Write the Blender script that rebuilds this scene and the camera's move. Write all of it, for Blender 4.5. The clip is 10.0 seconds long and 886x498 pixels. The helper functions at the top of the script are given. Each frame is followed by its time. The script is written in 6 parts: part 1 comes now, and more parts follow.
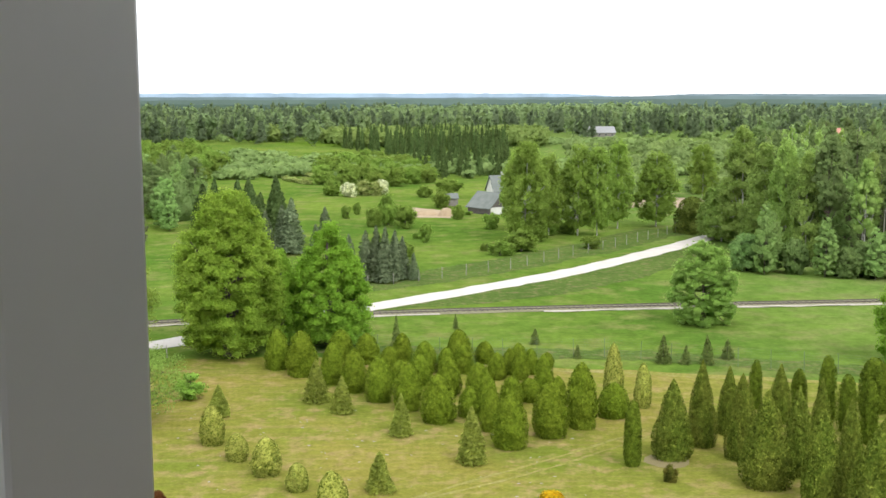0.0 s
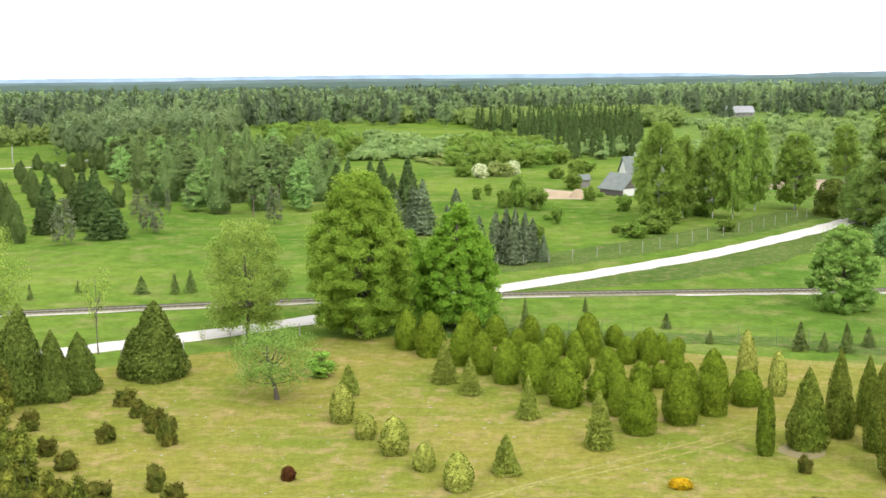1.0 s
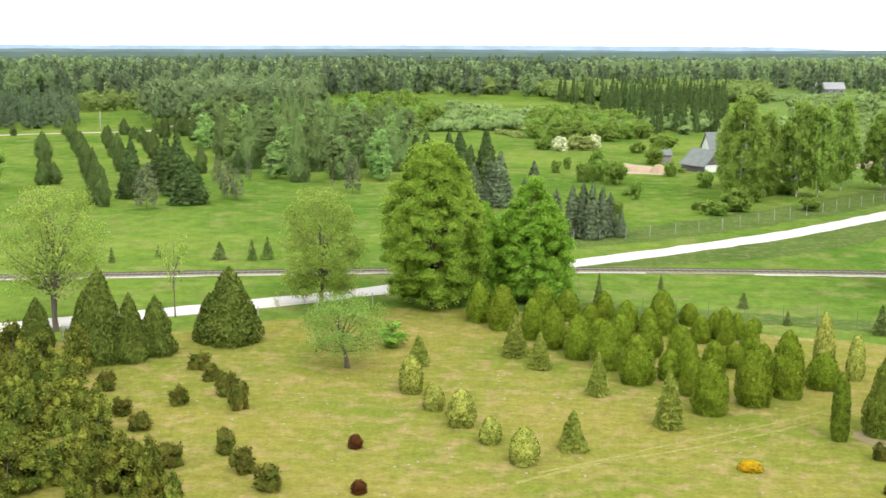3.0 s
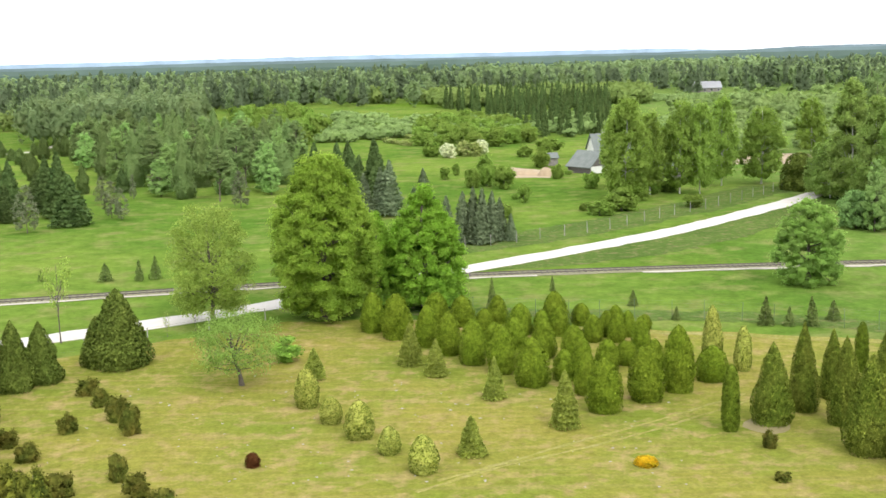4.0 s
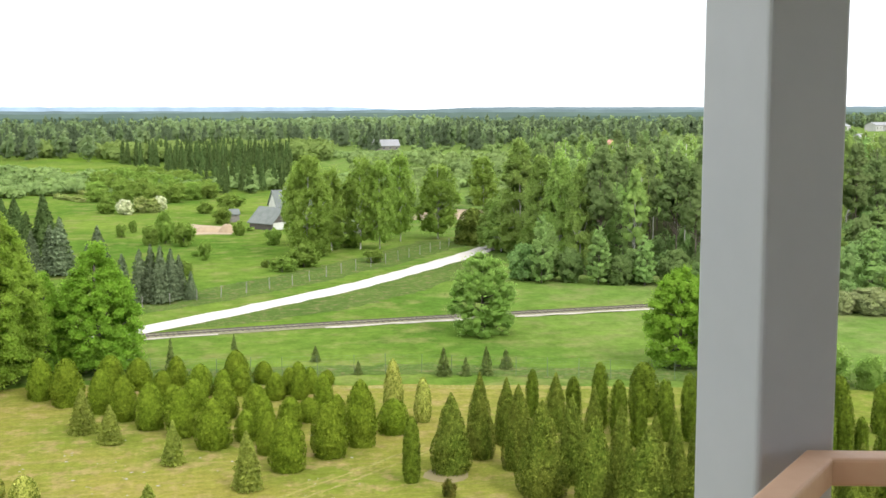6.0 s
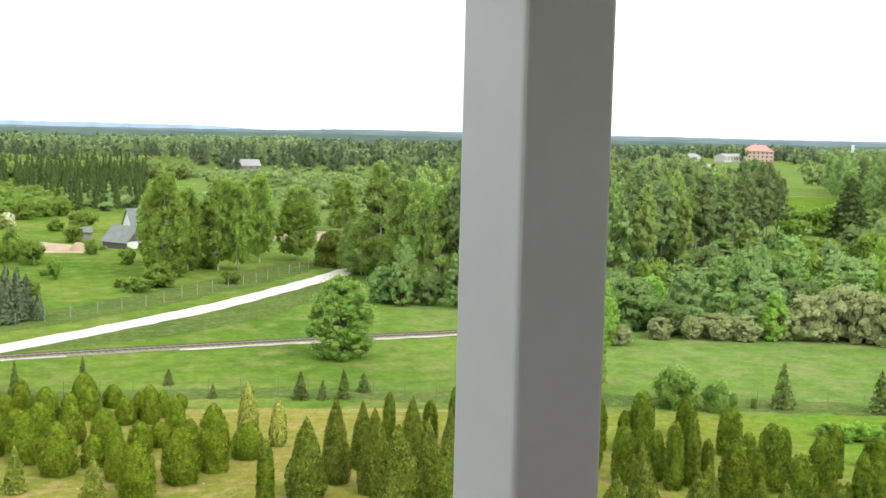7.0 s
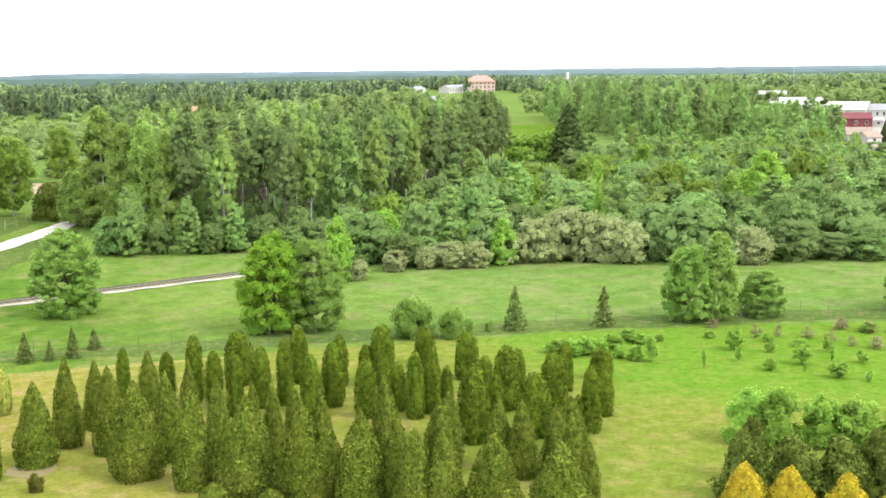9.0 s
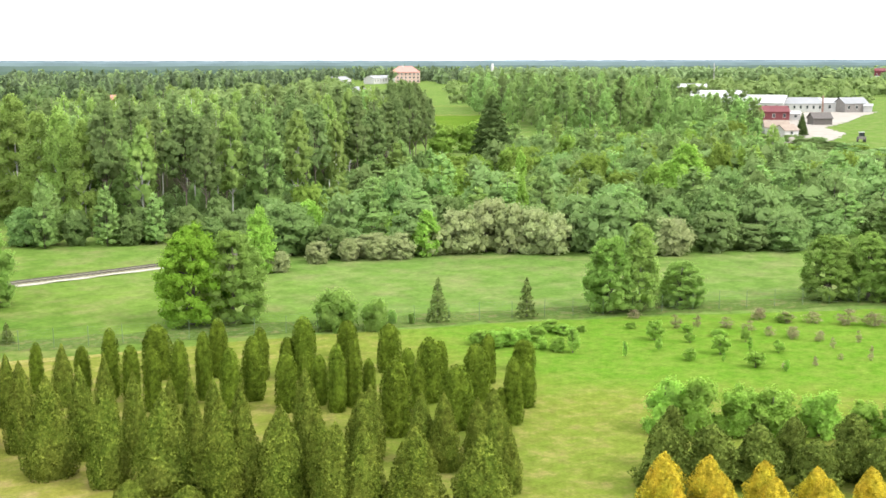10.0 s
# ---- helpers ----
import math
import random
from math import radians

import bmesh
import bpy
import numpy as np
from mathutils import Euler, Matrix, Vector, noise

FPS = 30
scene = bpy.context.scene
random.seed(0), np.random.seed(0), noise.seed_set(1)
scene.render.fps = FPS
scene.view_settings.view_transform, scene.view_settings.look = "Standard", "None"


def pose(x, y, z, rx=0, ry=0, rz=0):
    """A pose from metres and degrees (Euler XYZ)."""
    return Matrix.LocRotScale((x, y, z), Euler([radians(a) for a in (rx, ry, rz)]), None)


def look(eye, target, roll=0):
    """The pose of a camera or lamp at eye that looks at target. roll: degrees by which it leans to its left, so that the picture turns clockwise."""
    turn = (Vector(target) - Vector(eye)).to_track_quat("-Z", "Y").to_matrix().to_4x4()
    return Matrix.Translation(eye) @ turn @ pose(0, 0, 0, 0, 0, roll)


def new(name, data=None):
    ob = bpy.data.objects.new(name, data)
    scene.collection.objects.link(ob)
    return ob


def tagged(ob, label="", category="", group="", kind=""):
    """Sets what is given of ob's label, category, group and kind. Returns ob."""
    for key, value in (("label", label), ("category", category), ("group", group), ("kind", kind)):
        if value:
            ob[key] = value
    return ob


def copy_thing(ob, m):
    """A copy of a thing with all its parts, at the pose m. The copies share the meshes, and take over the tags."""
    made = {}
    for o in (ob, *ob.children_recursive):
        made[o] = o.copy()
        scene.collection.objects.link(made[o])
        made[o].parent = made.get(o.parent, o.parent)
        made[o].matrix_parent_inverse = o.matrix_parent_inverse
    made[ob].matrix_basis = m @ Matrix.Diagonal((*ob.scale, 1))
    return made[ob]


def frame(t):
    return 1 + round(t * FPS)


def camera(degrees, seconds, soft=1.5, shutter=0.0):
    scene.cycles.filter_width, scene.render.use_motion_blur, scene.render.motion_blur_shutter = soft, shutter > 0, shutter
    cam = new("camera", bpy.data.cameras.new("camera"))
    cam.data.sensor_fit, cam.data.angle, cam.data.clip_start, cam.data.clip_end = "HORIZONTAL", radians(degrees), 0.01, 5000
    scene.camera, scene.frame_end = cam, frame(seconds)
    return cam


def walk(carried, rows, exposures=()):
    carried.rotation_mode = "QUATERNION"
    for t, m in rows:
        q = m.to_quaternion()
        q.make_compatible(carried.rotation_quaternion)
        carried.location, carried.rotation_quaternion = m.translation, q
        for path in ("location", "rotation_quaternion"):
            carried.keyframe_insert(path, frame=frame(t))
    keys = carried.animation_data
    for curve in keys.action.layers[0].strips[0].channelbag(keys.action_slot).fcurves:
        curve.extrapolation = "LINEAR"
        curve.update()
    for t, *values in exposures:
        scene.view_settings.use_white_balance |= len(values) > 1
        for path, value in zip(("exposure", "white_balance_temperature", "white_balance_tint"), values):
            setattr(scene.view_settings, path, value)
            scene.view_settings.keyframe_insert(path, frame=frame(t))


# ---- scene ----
cam = camera(41.78, 10.0, 1.6)
PATH = [
    (0.0, pose(-0.990, -0.962, 21.978, 82.335, 0.110, -2.071)),
    (0.1, pose(-0.962, -0.943, 21.978, 82.227, 0.441, -2.050)),
    (0.2, pose(-0.944, -0.923, 21.977, 82.025, 0.268, -2.104)),
    (0.3, pose(-0.933, -0.899, 21.977, 81.571, 0.523, -1.987)),
    (0.5, pose(-0.896, -0.844, 21.980, 81.406, 0.386, -1.238)),
    (1.0, pose(-0.778, -0.737, 22.009, 81.432, 0.572, 4.433)),
    (1.5, pose(-0.636, -0.660, 22.017, 80.344, 1.246, 6.798)),
    (2.0, pose(-0.486, -0.638, 22.047, 80.716, 0.176, 11.172)),
    (2.5, pose(-0.388, -0.551, 22.037, 80.735, -0.140, 10.342)),
    (2.7, pose(-0.371, -0.505, 22.033, 80.452, -0.271, 9.453)),
    (3.8, pose(-0.277, -0.237, 22.018, 79.800, 1.353, 4.643)),
    (4.0, pose(-0.211, -0.191, 22.015, 80.420, 1.432, 2.918)),
    (4.5, pose(-0.041, -0.096, 22.034, 81.203, -0.306, 2.567)),
    (5.0, pose(0.050, 0.005, 22.004, 81.697, -0.199, 1.040)),
    (5.5, pose(0.066, 0.135, 21.980, 81.481, 0.072, -5.421)),
    (5.8, pose(0.103, 0.205, 21.992, 82.135, -0.051, -10.160)),
    (6.0, pose(0.119, 0.228, 21.991, 82.965, 0.185, -12.535)),
    (6.2, pose(0.135, 0.251, 21.999, 83.584, 0.403, -14.198)),
    (7.3, pose(0.381, 0.379, 22.008, 84.042, -1.173, -21.055)),
    (7.5, pose(0.435, 0.405, 22.008, 83.832, -0.465, -22.418)),
    (8.0, pose(0.551, 0.496, 22.024, 82.869, -0.296, -27.103)),
    (8.5, pose(0.689, 0.685, 22.015, 82.912, -0.291, -30.941)),
    (8.8, pose(0.762, 0.842, 21.998, 82.154, 0.262, -32.288)),
    (9.0, pose(0.872, 0.917, 21.979, 81.148, 0.611, -32.594)),
    (9.5, pose(1.123, 1.036, 21.955, 81.172, 0.021, -32.303)),
    (10.0, pose(1.309, 1.198, 21.956, 80.677, 0.079, -36.237)),
]
EXPOSURE = [(0.0, 0.8), (1.0, 0.98), (7.3, 1.0), (8.2, 1.13), (9.0, 1.32), (10.0, 1.32)]
walk(cam, PATH, EXPOSURE)

# ---- world, sun, exposure ----
SUN_UP, SUN_TURN = radians(44), radians(-150)
world = bpy.data.worlds.new("world")
scene.world = world
world.use_nodes = True
wn, wl = world.node_tree.nodes, world.node_tree.links
sky = wn.new("ShaderNodeTexSky")
sky.sky_type, sky.sun_disc = "NISHITA", False
sky.sun_elevation, sky.sun_rotation = SUN_UP, SUN_TURN
sky.air_density, sky.dust_density, sky.ozone_density = 1.0, 4.0, 1.0
veil = wn.new("ShaderNodeHueSaturation")          # thin white cloud all over
veil.inputs["Saturation"].default_value = 0.22
wl.new(sky.outputs[0], veil.inputs["Color"])
cloud = wn.new("ShaderNodeMix")
cloud.data_type = "RGBA"
cloud.inputs[0].default_value = 0.8
cloud.inputs[7].default_value = (11.5, 11.9, 12.4, 1)
wl.new(veil.outputs[0], cloud.inputs[6])
wl.new(cloud.outputs[2], wn["Background"].inputs["Color"])
wn["Background"].inputs["Strength"].default_value = 0.105

sun_data = bpy.data.lights.new("sun", "SUN")
sun_data.energy, sun_data.angle, sun_data.color = 1.45, radians(20), (1.0, 0.965, 0.91)
sun_ob = new("sun", sun_data)
sun_dir = Vector((math.sin(-SUN_TURN) * math.cos(SUN_UP), math.cos(-SUN_TURN) * math.cos(SUN_UP), math.sin(SUN_UP)))
sun_ob.matrix_world = look(sun_dir * 100, (0, 0, 0))


# ---- materials ----
def nodes_of(name):
    m = bpy.data.materials.new(name)
    m.use_nodes = True
    return m, m.node_tree.nodes, m.node_tree.links, m.node_tree.nodes["Principled BSDF"]


def noise_node(n, l, scale, detail=4.0, rough=0.6, space="Object"):
    co = n.new("ShaderNodeTexCoord")
    t = n.new("ShaderNodeTexNoise")
    t.inputs["Scale"].default_value, t.inputs["Detail"].default_value, t.inputs["Roughness"].default_value = scale, detail, rough
    l.new(co.outputs[space], t.inputs["Vector"])
    return t


def ramp(n, l, src, lo, hi, c0, c1):
    r = n.new("ShaderNodeValToRGB")
    r.color_ramp.elements[0].position, r.color_ramp.elements[1].position = lo, hi
    r.color_ramp.elements[0].color, r.color_ramp.elements[1].color = (*c0, 1), (*c1, 1)
    l.new(src, r.inputs[0])
    return r


def mix_col(n, l, fac, a, b, mode="MIX"):
    x = n.new("ShaderNodeMix")
    x.data_type, x.blend_type = "RGBA", mode
    for sock, v in ((x.inputs[0], fac), (x.inputs[6], a), (x.inputs[7], b)):
        if isinstance(v, (int, float)):
            sock.default_value = v
        elif isinstance(v, tuple):
            sock.default_value = (*v, 1)
        else:
            l.new(v, sock)
    return x.outputs[2]


def bump_to(n, l, p, height, strength, distance):
    b = n.new("ShaderNodeBump")
    b.inputs["Strength"].default_value, b.inputs["Distance"].default_value = strength, distance
    l.new(height, b.inputs["Height"])
    l.new(b.outputs[0], p.inputs["Normal"])


def foliage(name, dark, light, young=None, glow=0.5, spread=0.5, vary=0.16, speckle=0.6, far=False, grain=3.5, dapple=0.24):
    """Leaves: every spray its own shade, every plant its own tone, light passing through. far: shades go tree by tree."""
    m, n, l, p = nodes_of(name)
    dark, light = (tuple(v * g for v, g in zip(c, (1.5, 1.5, 1.25))) for c in (dark, light))
    young = young and tuple(v * g for v, g in zip(young, (1.4, 1.4, 1.2)))
    q = 0.5 - 0.5 * speckle
    lo, hi = (tuple(a + (b - a) * f for a, b in zip(dark, light)) for f in (q, 1 - q))
    geo, info = n.new("ShaderNodeNewGeometry"), n.new("ShaderNodeObjectInfo")
    c = ramp(n, l, geo.outputs["Random Per Island"], 0.05, 0.95, lo, hi).outputs[0]
    tone = noise_node(n, l, 0.06 if far else 0.9, 3.0 if far else 2.0)
    other = young or tuple(min(1, v * 1.25) for v in light)
    c = mix_col(n, l, ramp(n, l, tone.outputs["Fac"], 0.42, 0.62, (0, 0, 0), (spread,) * 3).outputs[0], c, other)
    if far:
        dim = noise_node(n, l, 0.11, 2.0)
        c = mix_col(n, l, ramp(n, l, dim.outputs["Fac"], 0.44, 0.6, (0.35,) * 3, (0, 0, 0)).outputs[0], c, dark)
    leaf = n.new("ShaderNodeTexNoise")          # single twigs, at their true size
    leaf.inputs["Scale"].default_value, leaf.inputs["Detail"].default_value, leaf.inputs["Roughness"].default_value = grain, 3.0, 0.65
    l.new(geo.outputs["Position"], leaf.inputs["Vector"])
    c = mix_col(n, l, 1.0, c, ramp(n, l, leaf.outputs["Fac"], 0.34, 0.66, (1 - dapple,) * 3, (1 + dapple,) * 3).outputs[0], "MULTIPLY")
    bump_to(n, l, p, leaf.outputs["Fac"], 0.8, 0.35 / grain)
    hsv = n.new("ShaderNodeHueSaturation")
    rng = n.new("ShaderNodeMapRange")
    rng.inputs["To Min"].default_value, rng.inputs["To Max"].default_value = 1 - vary, 1 + vary
    l.new(info.outputs["Random"], rng.inputs["Value"])
    l.new(rng.outputs[0], hsv.inputs["Value"])
    hue = n.new("ShaderNodeMapRange")
    hue.inputs["To Min"].default_value, hue.inputs["To Max"].default_value = 0.5 - vary * 0.045, 0.5 + vary * 0.045
    l.new(info.outputs["Random"], hue.inputs["Value"])
    l.new(hue.outputs[0], hsv.inputs["Hue"])
    l.new(c, hsv.inputs["Color"])
    l.new(hsv.outputs[0], p.inputs["Base Color"])
    p.inputs["Roughness"].default_value, p.inputs["Specular IOR Level"].default_value = 0.9, 0.02
    tr = n.new("ShaderNodeBsdfTranslucent")
    l.new(hsv.outputs[0], tr.inputs["Color"])
    mx = n.new("ShaderNodeMixShader")
    mx.inputs[0].default_value = glow
    l.new(p.outputs[0], mx.inputs[1])
    l.new(tr.outputs[0], mx.inputs[2])
    l.new(mx.outputs[0], n["Material Output"].inputs["Surface"])
    return m


def solid(name, c0, c1, scale=3.0, rough=0.7, metal=0.0, bump=0.2, dist=0.01, space="Object"):
    m, n, l, p = nodes_of(name)
    a, b = noise_node(n, l, scale, 5.0, 0.65, space), noise_node(n, l, scale * 7, 3.0, 0.6, space)
    c = ramp(n, l, a.outputs["Fac"], 0.3, 0.7, c0, c1).outputs[0]
    c = mix_col(n, l, 0.25, c, ramp(n, l, b.outputs["Fac"], 0.3, 0.7, c0, c1).outputs[0])
    l.new(c, p.inputs["Base Color"])
    p.inputs["Roughness"].default_value, p.inputs["Metallic"].default_value = rough, metal
    if bump:
        bump_to(n, l, p, b.outputs["Fac"], bump, dist)
    return m


def nursery_mask(n, l):
    """The fresh sown part of the lawn: east of x = 53 and north-east of a slanting edge, fading over some metres."""
    co, sep, wob = n.new("ShaderNodeTexCoord"), n.new("ShaderNodeSeparateXYZ"), noise_node(n, l, 0.25, 4.0)
    l.new(co.outputs["Object"], sep.inputs[0])

    def calc(op, a, b):
        q = n.new("ShaderNodeMath")
        q.operation = op
        for k, v in enumerate((a, b)):
            if isinstance(v, (int, float)):
                q.inputs[k].default_value = v
            else:
                l.new(v, q.inputs[k])
        return q.outputs[0]
    west = calc("SUBTRACT", sep.outputs[0], 52.5)
    slant = calc("MULTIPLY", calc("SUBTRACT", calc("ADD", sep.outputs[0], sep.outputs[1]), 110.0), 0.7)
    d = calc("ADD", calc("MINIMUM", west, slant), calc("MULTIPLY", calc("SUBTRACT", wob.outputs["Fac"], 0.5), 7.0))
    return ramp(n, l, calc("ADD", calc("MULTIPLY", d, 0.12), 0.5), 0.1, 0.9, (0,) * 3, (1,) * 3).outputs[0]


def turf(name, base, other, dry, patch=0.06, fine=1.2, streak=0.0, dry_lo=0.55, grain=1.0, nursery=False, east=None):
    """Grass seen from above: broad patches, tufts, and mower or tractor streaks."""
    m, n, l, p = nodes_of(name)
    big, mid, small = noise_node(n, l, patch, 4.0, 0.6), noise_node(n, l, patch * 7, 5.0, 0.65), noise_node(n, l, fine * 4, 4.0, 0.7)
    c = mix_col(n, l, ramp(n, l, big.outputs["Fac"], 0.38, 0.64, (0,) * 3, (1,) * 3).outputs[0], base, other)
    c = mix_col(n, l, ramp(n, l, mid.outputs["Fac"], dry_lo, dry_lo + 0.16, (0,) * 3, (0.75,) * 3).outputs[0], c, dry)
    if streak:
        co, mp = n.new("ShaderNodeTexCoord"), n.new("ShaderNodeMapping")
        mp.inputs["Rotation"].default_value, mp.inputs["Scale"].default_value = (0, 0, radians(-55)), (0.07, 1.5, 1)
        t = n.new("ShaderNodeTexNoise")
        t.inputs["Scale"].default_value, t.inputs["Detail"].default_value = 1.0, 3.0
        l.new(co.outputs["Object"], mp.inputs["Vector"])
        l.new(mp.outputs[0], t.inputs["Vector"])
        c = mix_col(n, l, ramp(n, l, t.outputs["Fac"], 0.5, 0.7, (0,) * 3, (streak,) * 3).outputs[0], c, dry)
    if east:
        x0, x1, amount, col0, col1 = east
        co, sep, rng = n.new("ShaderNodeTexCoord"), n.new("ShaderNodeSeparateXYZ"), n.new("ShaderNodeMapRange")
        l.new(co.outputs["Object"], sep.inputs[0])
        l.new(sep.outputs[0], rng.inputs["Value"])
        for k, v in (("From Min", x0), ("From Max", x1), ("To Min", 0.0), ("To Max", amount)):
            rng.inputs[k].default_value = v
        c = mix_col(n, l, rng.outputs[0], c, mix_col(n, l, ramp(n, l, mid.outputs["Fac"], 0.42, 0.68, (0,) * 3, (1,) * 3).outputs[0], col0, col1))
    if nursery:
        c = mix_col(n, l, nursery_mask(n, l), c, mix_col(n, l, ramp(n, l, mid.outputs["Fac"], 0.4, 0.65, (0,) * 3, (1,) * 3).outputs[0], (0.088, 0.172, 0.017), (0.122, 0.18, 0.028)))
    blot = noise_node(n, l, patch * 16, 5.0, 0.7)
    c = mix_col(n, l, 1.0, c, ramp(n, l, blot.outputs["Fac"], 0.32, 0.68, (0.8,) * 3, (1.2,) * 3).outputs[0], "MULTIPLY")
    shade = ramp(n, l, small.outputs["Fac"], 0.3, 0.7, (1 - 0.22 * grain,) * 3, (1 + 0.2 * grain,) * 3).outputs[0]
    c = mix_col(n, l, 1.0, c, shade, "MULTIPLY")
    l.new(c, p.inputs["Base Color"])
    p.inputs["Roughness"].default_value, p.inputs["Specular IOR Level"].default_value = 1.0, 0.0
    bump_to(n, l, p, small.outputs["Fac"], 0.5, 0.06)
    return m


# Haze painted as emission: the ridge glows in its hazy tint, unlit by sun
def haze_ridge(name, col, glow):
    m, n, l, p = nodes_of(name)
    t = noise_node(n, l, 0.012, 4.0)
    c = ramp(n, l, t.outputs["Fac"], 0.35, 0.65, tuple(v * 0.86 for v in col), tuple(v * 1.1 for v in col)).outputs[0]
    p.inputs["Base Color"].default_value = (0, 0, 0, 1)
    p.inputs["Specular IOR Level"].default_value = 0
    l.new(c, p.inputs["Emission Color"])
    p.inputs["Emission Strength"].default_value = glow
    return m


M_MEADOW = turf("meadow_grass", (0.066, 0.125, 0.018), (0.122, 0.176, 0.03), (0.165, 0.17, 0.056), 0.03, 0.5, 0.0, 0.5, 0.8, False, (22, 58, 0.75, (0.1, 0.168, 0.036), (0.155, 0.182, 0.068)))
M_ROUGH = turf("rough_grass", (0.06, 0.1, 0.022), (0.085, 0.125, 0.03), (0.15, 0.135, 0.062), 0.12, 0.7, 0.0, 0.5)
M_LAWN = turf("mown_lawn", (0.185, 0.172, 0.036), (0.125, 0.152, 0.023), (0.27, 0.2, 0.09), 0.085, 1.2, 0.3, 0.5, 0.75, True, (12, 46, 0.7, (0.108, 0.16, 0.022), (0.17, 0.178, 0.042)))
M_VIVID = turf("vivid_lawn", (0.085, 0.15, 0.017), (0.105, 0.165, 0.023), (0.125, 0.16, 0.034), 0.05, 1.0, 0.15, 0.6)
M_PATH = turf("worn_path", (0.215, 0.2, 0.055), (0.17, 0.175, 0.04), (0.26, 0.225, 0.1), 0.2, 1.2, 0.6, 0.5)
M_ROAD = solid("white_gravel", (0.4, 0.36, 0.32), (0.52, 0.49, 0.455), 0.5, 0.95, 0, 0.5, 0.03)
M_BALLAST = solid("brown_ballast", (0.12, 0.112, 0.066), (0.2, 0.19, 0.115), 1.2, 0.95, 0, 0.3, 0.02)
M_PALE = solid("pale_gravel", (0.27, 0.245, 0.2), (0.4, 0.37, 0.31), 0.8, 0.95, 0, 0.4, 0.03)
M_STONE = solid("lawn_stone", (0.2, 0.18, 0.14), (0.3, 0.28, 0.24), 1.0, 0.95, 0, 0)
M_RUST = solid("rail_steel", (0.05, 0.04, 0.03), (0.1, 0.08, 0.065), 4, 0.8, 0.2, 0.1)
M_BED = solid("garden_soil", (0.16, 0.13, 0.055), (0.21, 0.175, 0.08), 1.0, 0.95, 0, 0.6, 0.04)
M_YARD = solid("yard_gravel", (0.21, 0.185, 0.15), (0.31, 0.28, 0.24), 0.15, 0.95, 0, 0.4, 0.05)
M_SLEEPER = solid("old_sleeper", (0.07, 0.06, 0.045), (0.14, 0.125, 0.095), 5, 0.9)
M_BARK = solid("brown_bark", (0.06, 0.047, 0.037), (0.14, 0.115, 0.09), 6, 0.95, 0, 0.8, 0.03)
M_PINEBARK = solid("pine_bark", (0.085, 0.068, 0.054), (0.16, 0.125, 0.095), 5, 0.95, 0, 0.8, 0.03)
M_BIRCHBARK = solid("birch_bark", (0.22, 0.2, 0.18), (0.72, 0.7, 0.66), 2.5, 0.8, 0, 0.3, 0.01)
M_LIME = solid("limewashed_wall", (0.5, 0.5, 0.48), (0.66, 0.65, 0.62), 0.8, 0.9)
M_WEATHERED = solid("weathered_wood", (0.2, 0.19, 0.17), (0.36, 0.34, 0.31), 3, 0.9)
M_TIMBER = solid("new_timber", (0.46, 0.27, 0.165), (0.62, 0.41, 0.275), 2.5, 0.65, 0, 0.25, 0.004)
M_DECK = solid("deck_boards", (0.32, 0.2, 0.13), (0.46, 0.3, 0.2), 3, 0.8)
M_STEEL = solid("grey_painted_steel", (0.325, 0.335, 0.38), (0.37, 0.378, 0.425), 2.5, 0.42, 0, 0.06, 0.002)
M_ROOFGREY = solid("grey_roofing", (0.1, 0.115, 0.105), (0.165, 0.18, 0.165), 0.8, 0.9)
M_ROOFRED = solid("red_roof_tiles", (0.42, 0.17, 0.14), (0.5, 0.22, 0.18), 0.5, 0.8)
M_ROOFMETAL = solid("pale_metal_roof", (0.18, 0.185, 0.19), (0.26, 0.26, 0.265), 0.15, 0.6)
M_WHITEWALL = solid("whitewashed_wall", (0.32, 0.32, 0.3), (0.46, 0.45, 0.43), 0.8, 0.9)
M_PINKWALL = solid("peach_plaster", (0.4, 0.27, 0.22), (0.5, 0.36, 0.3), 0.3, 0.9)
M_REDWALL = solid("dark_red_cladding", (0.1, 0.016, 0.02), (0.15, 0.028, 0.032), 0.3, 0.7)
M_GREYWALL = solid("grey_board_wall", (0.13, 0.12, 0.11), (0.24, 0.22, 0.2), 1.5, 0.9)
M_ROOFBROWN = solid("brown_roofing", (0.2, 0.15, 0.12), (0.3, 0.24, 0.19), 0.6, 0.9)
M_REDBROWN = solid("rusty_pipe", (0.16, 0.09, 0.07), (0.24, 0.14, 0.11), 1.0, 0.8)
M_LITTER = turf("leaf_litter", (0.035, 0.05, 0.018), (0.05, 0.06, 0.022), (0.075, 0.062, 0.038), 0.1, 1.0, 0.0, 0.5)
M_DARKBOARD = solid("dark_boards", (0.07, 0.06, 0.055), (0.13, 0.115, 0.105), 2.5, 0.9)
M_PALEROOF = solid("white_sheet_roof", (0.3, 0.3, 0.3), (0.42, 0.42, 0.41), 0.2, 0.6)
M_GLASS = solid("window_glass", (0.02, 0.025, 0.03), (0.05, 0.055, 0.06), 1, 0.08, 0, 0)
M_SOIL = solid("bare_soil", (0.25, 0.185, 0.115), (0.35, 0.27, 0.175), 0.4, 0.95, 0, 0.6, 0.06)
M_WIRE = solid("fence_wire", (0.08, 0.125, 0.06), (0.13, 0.18, 0.09), 3, 0.7, 0.1, 0)
M_BOX = solid("grey_plastic", (0.25, 0.25, 0.24), (0.34, 0.34, 0.33), 2, 0.6)

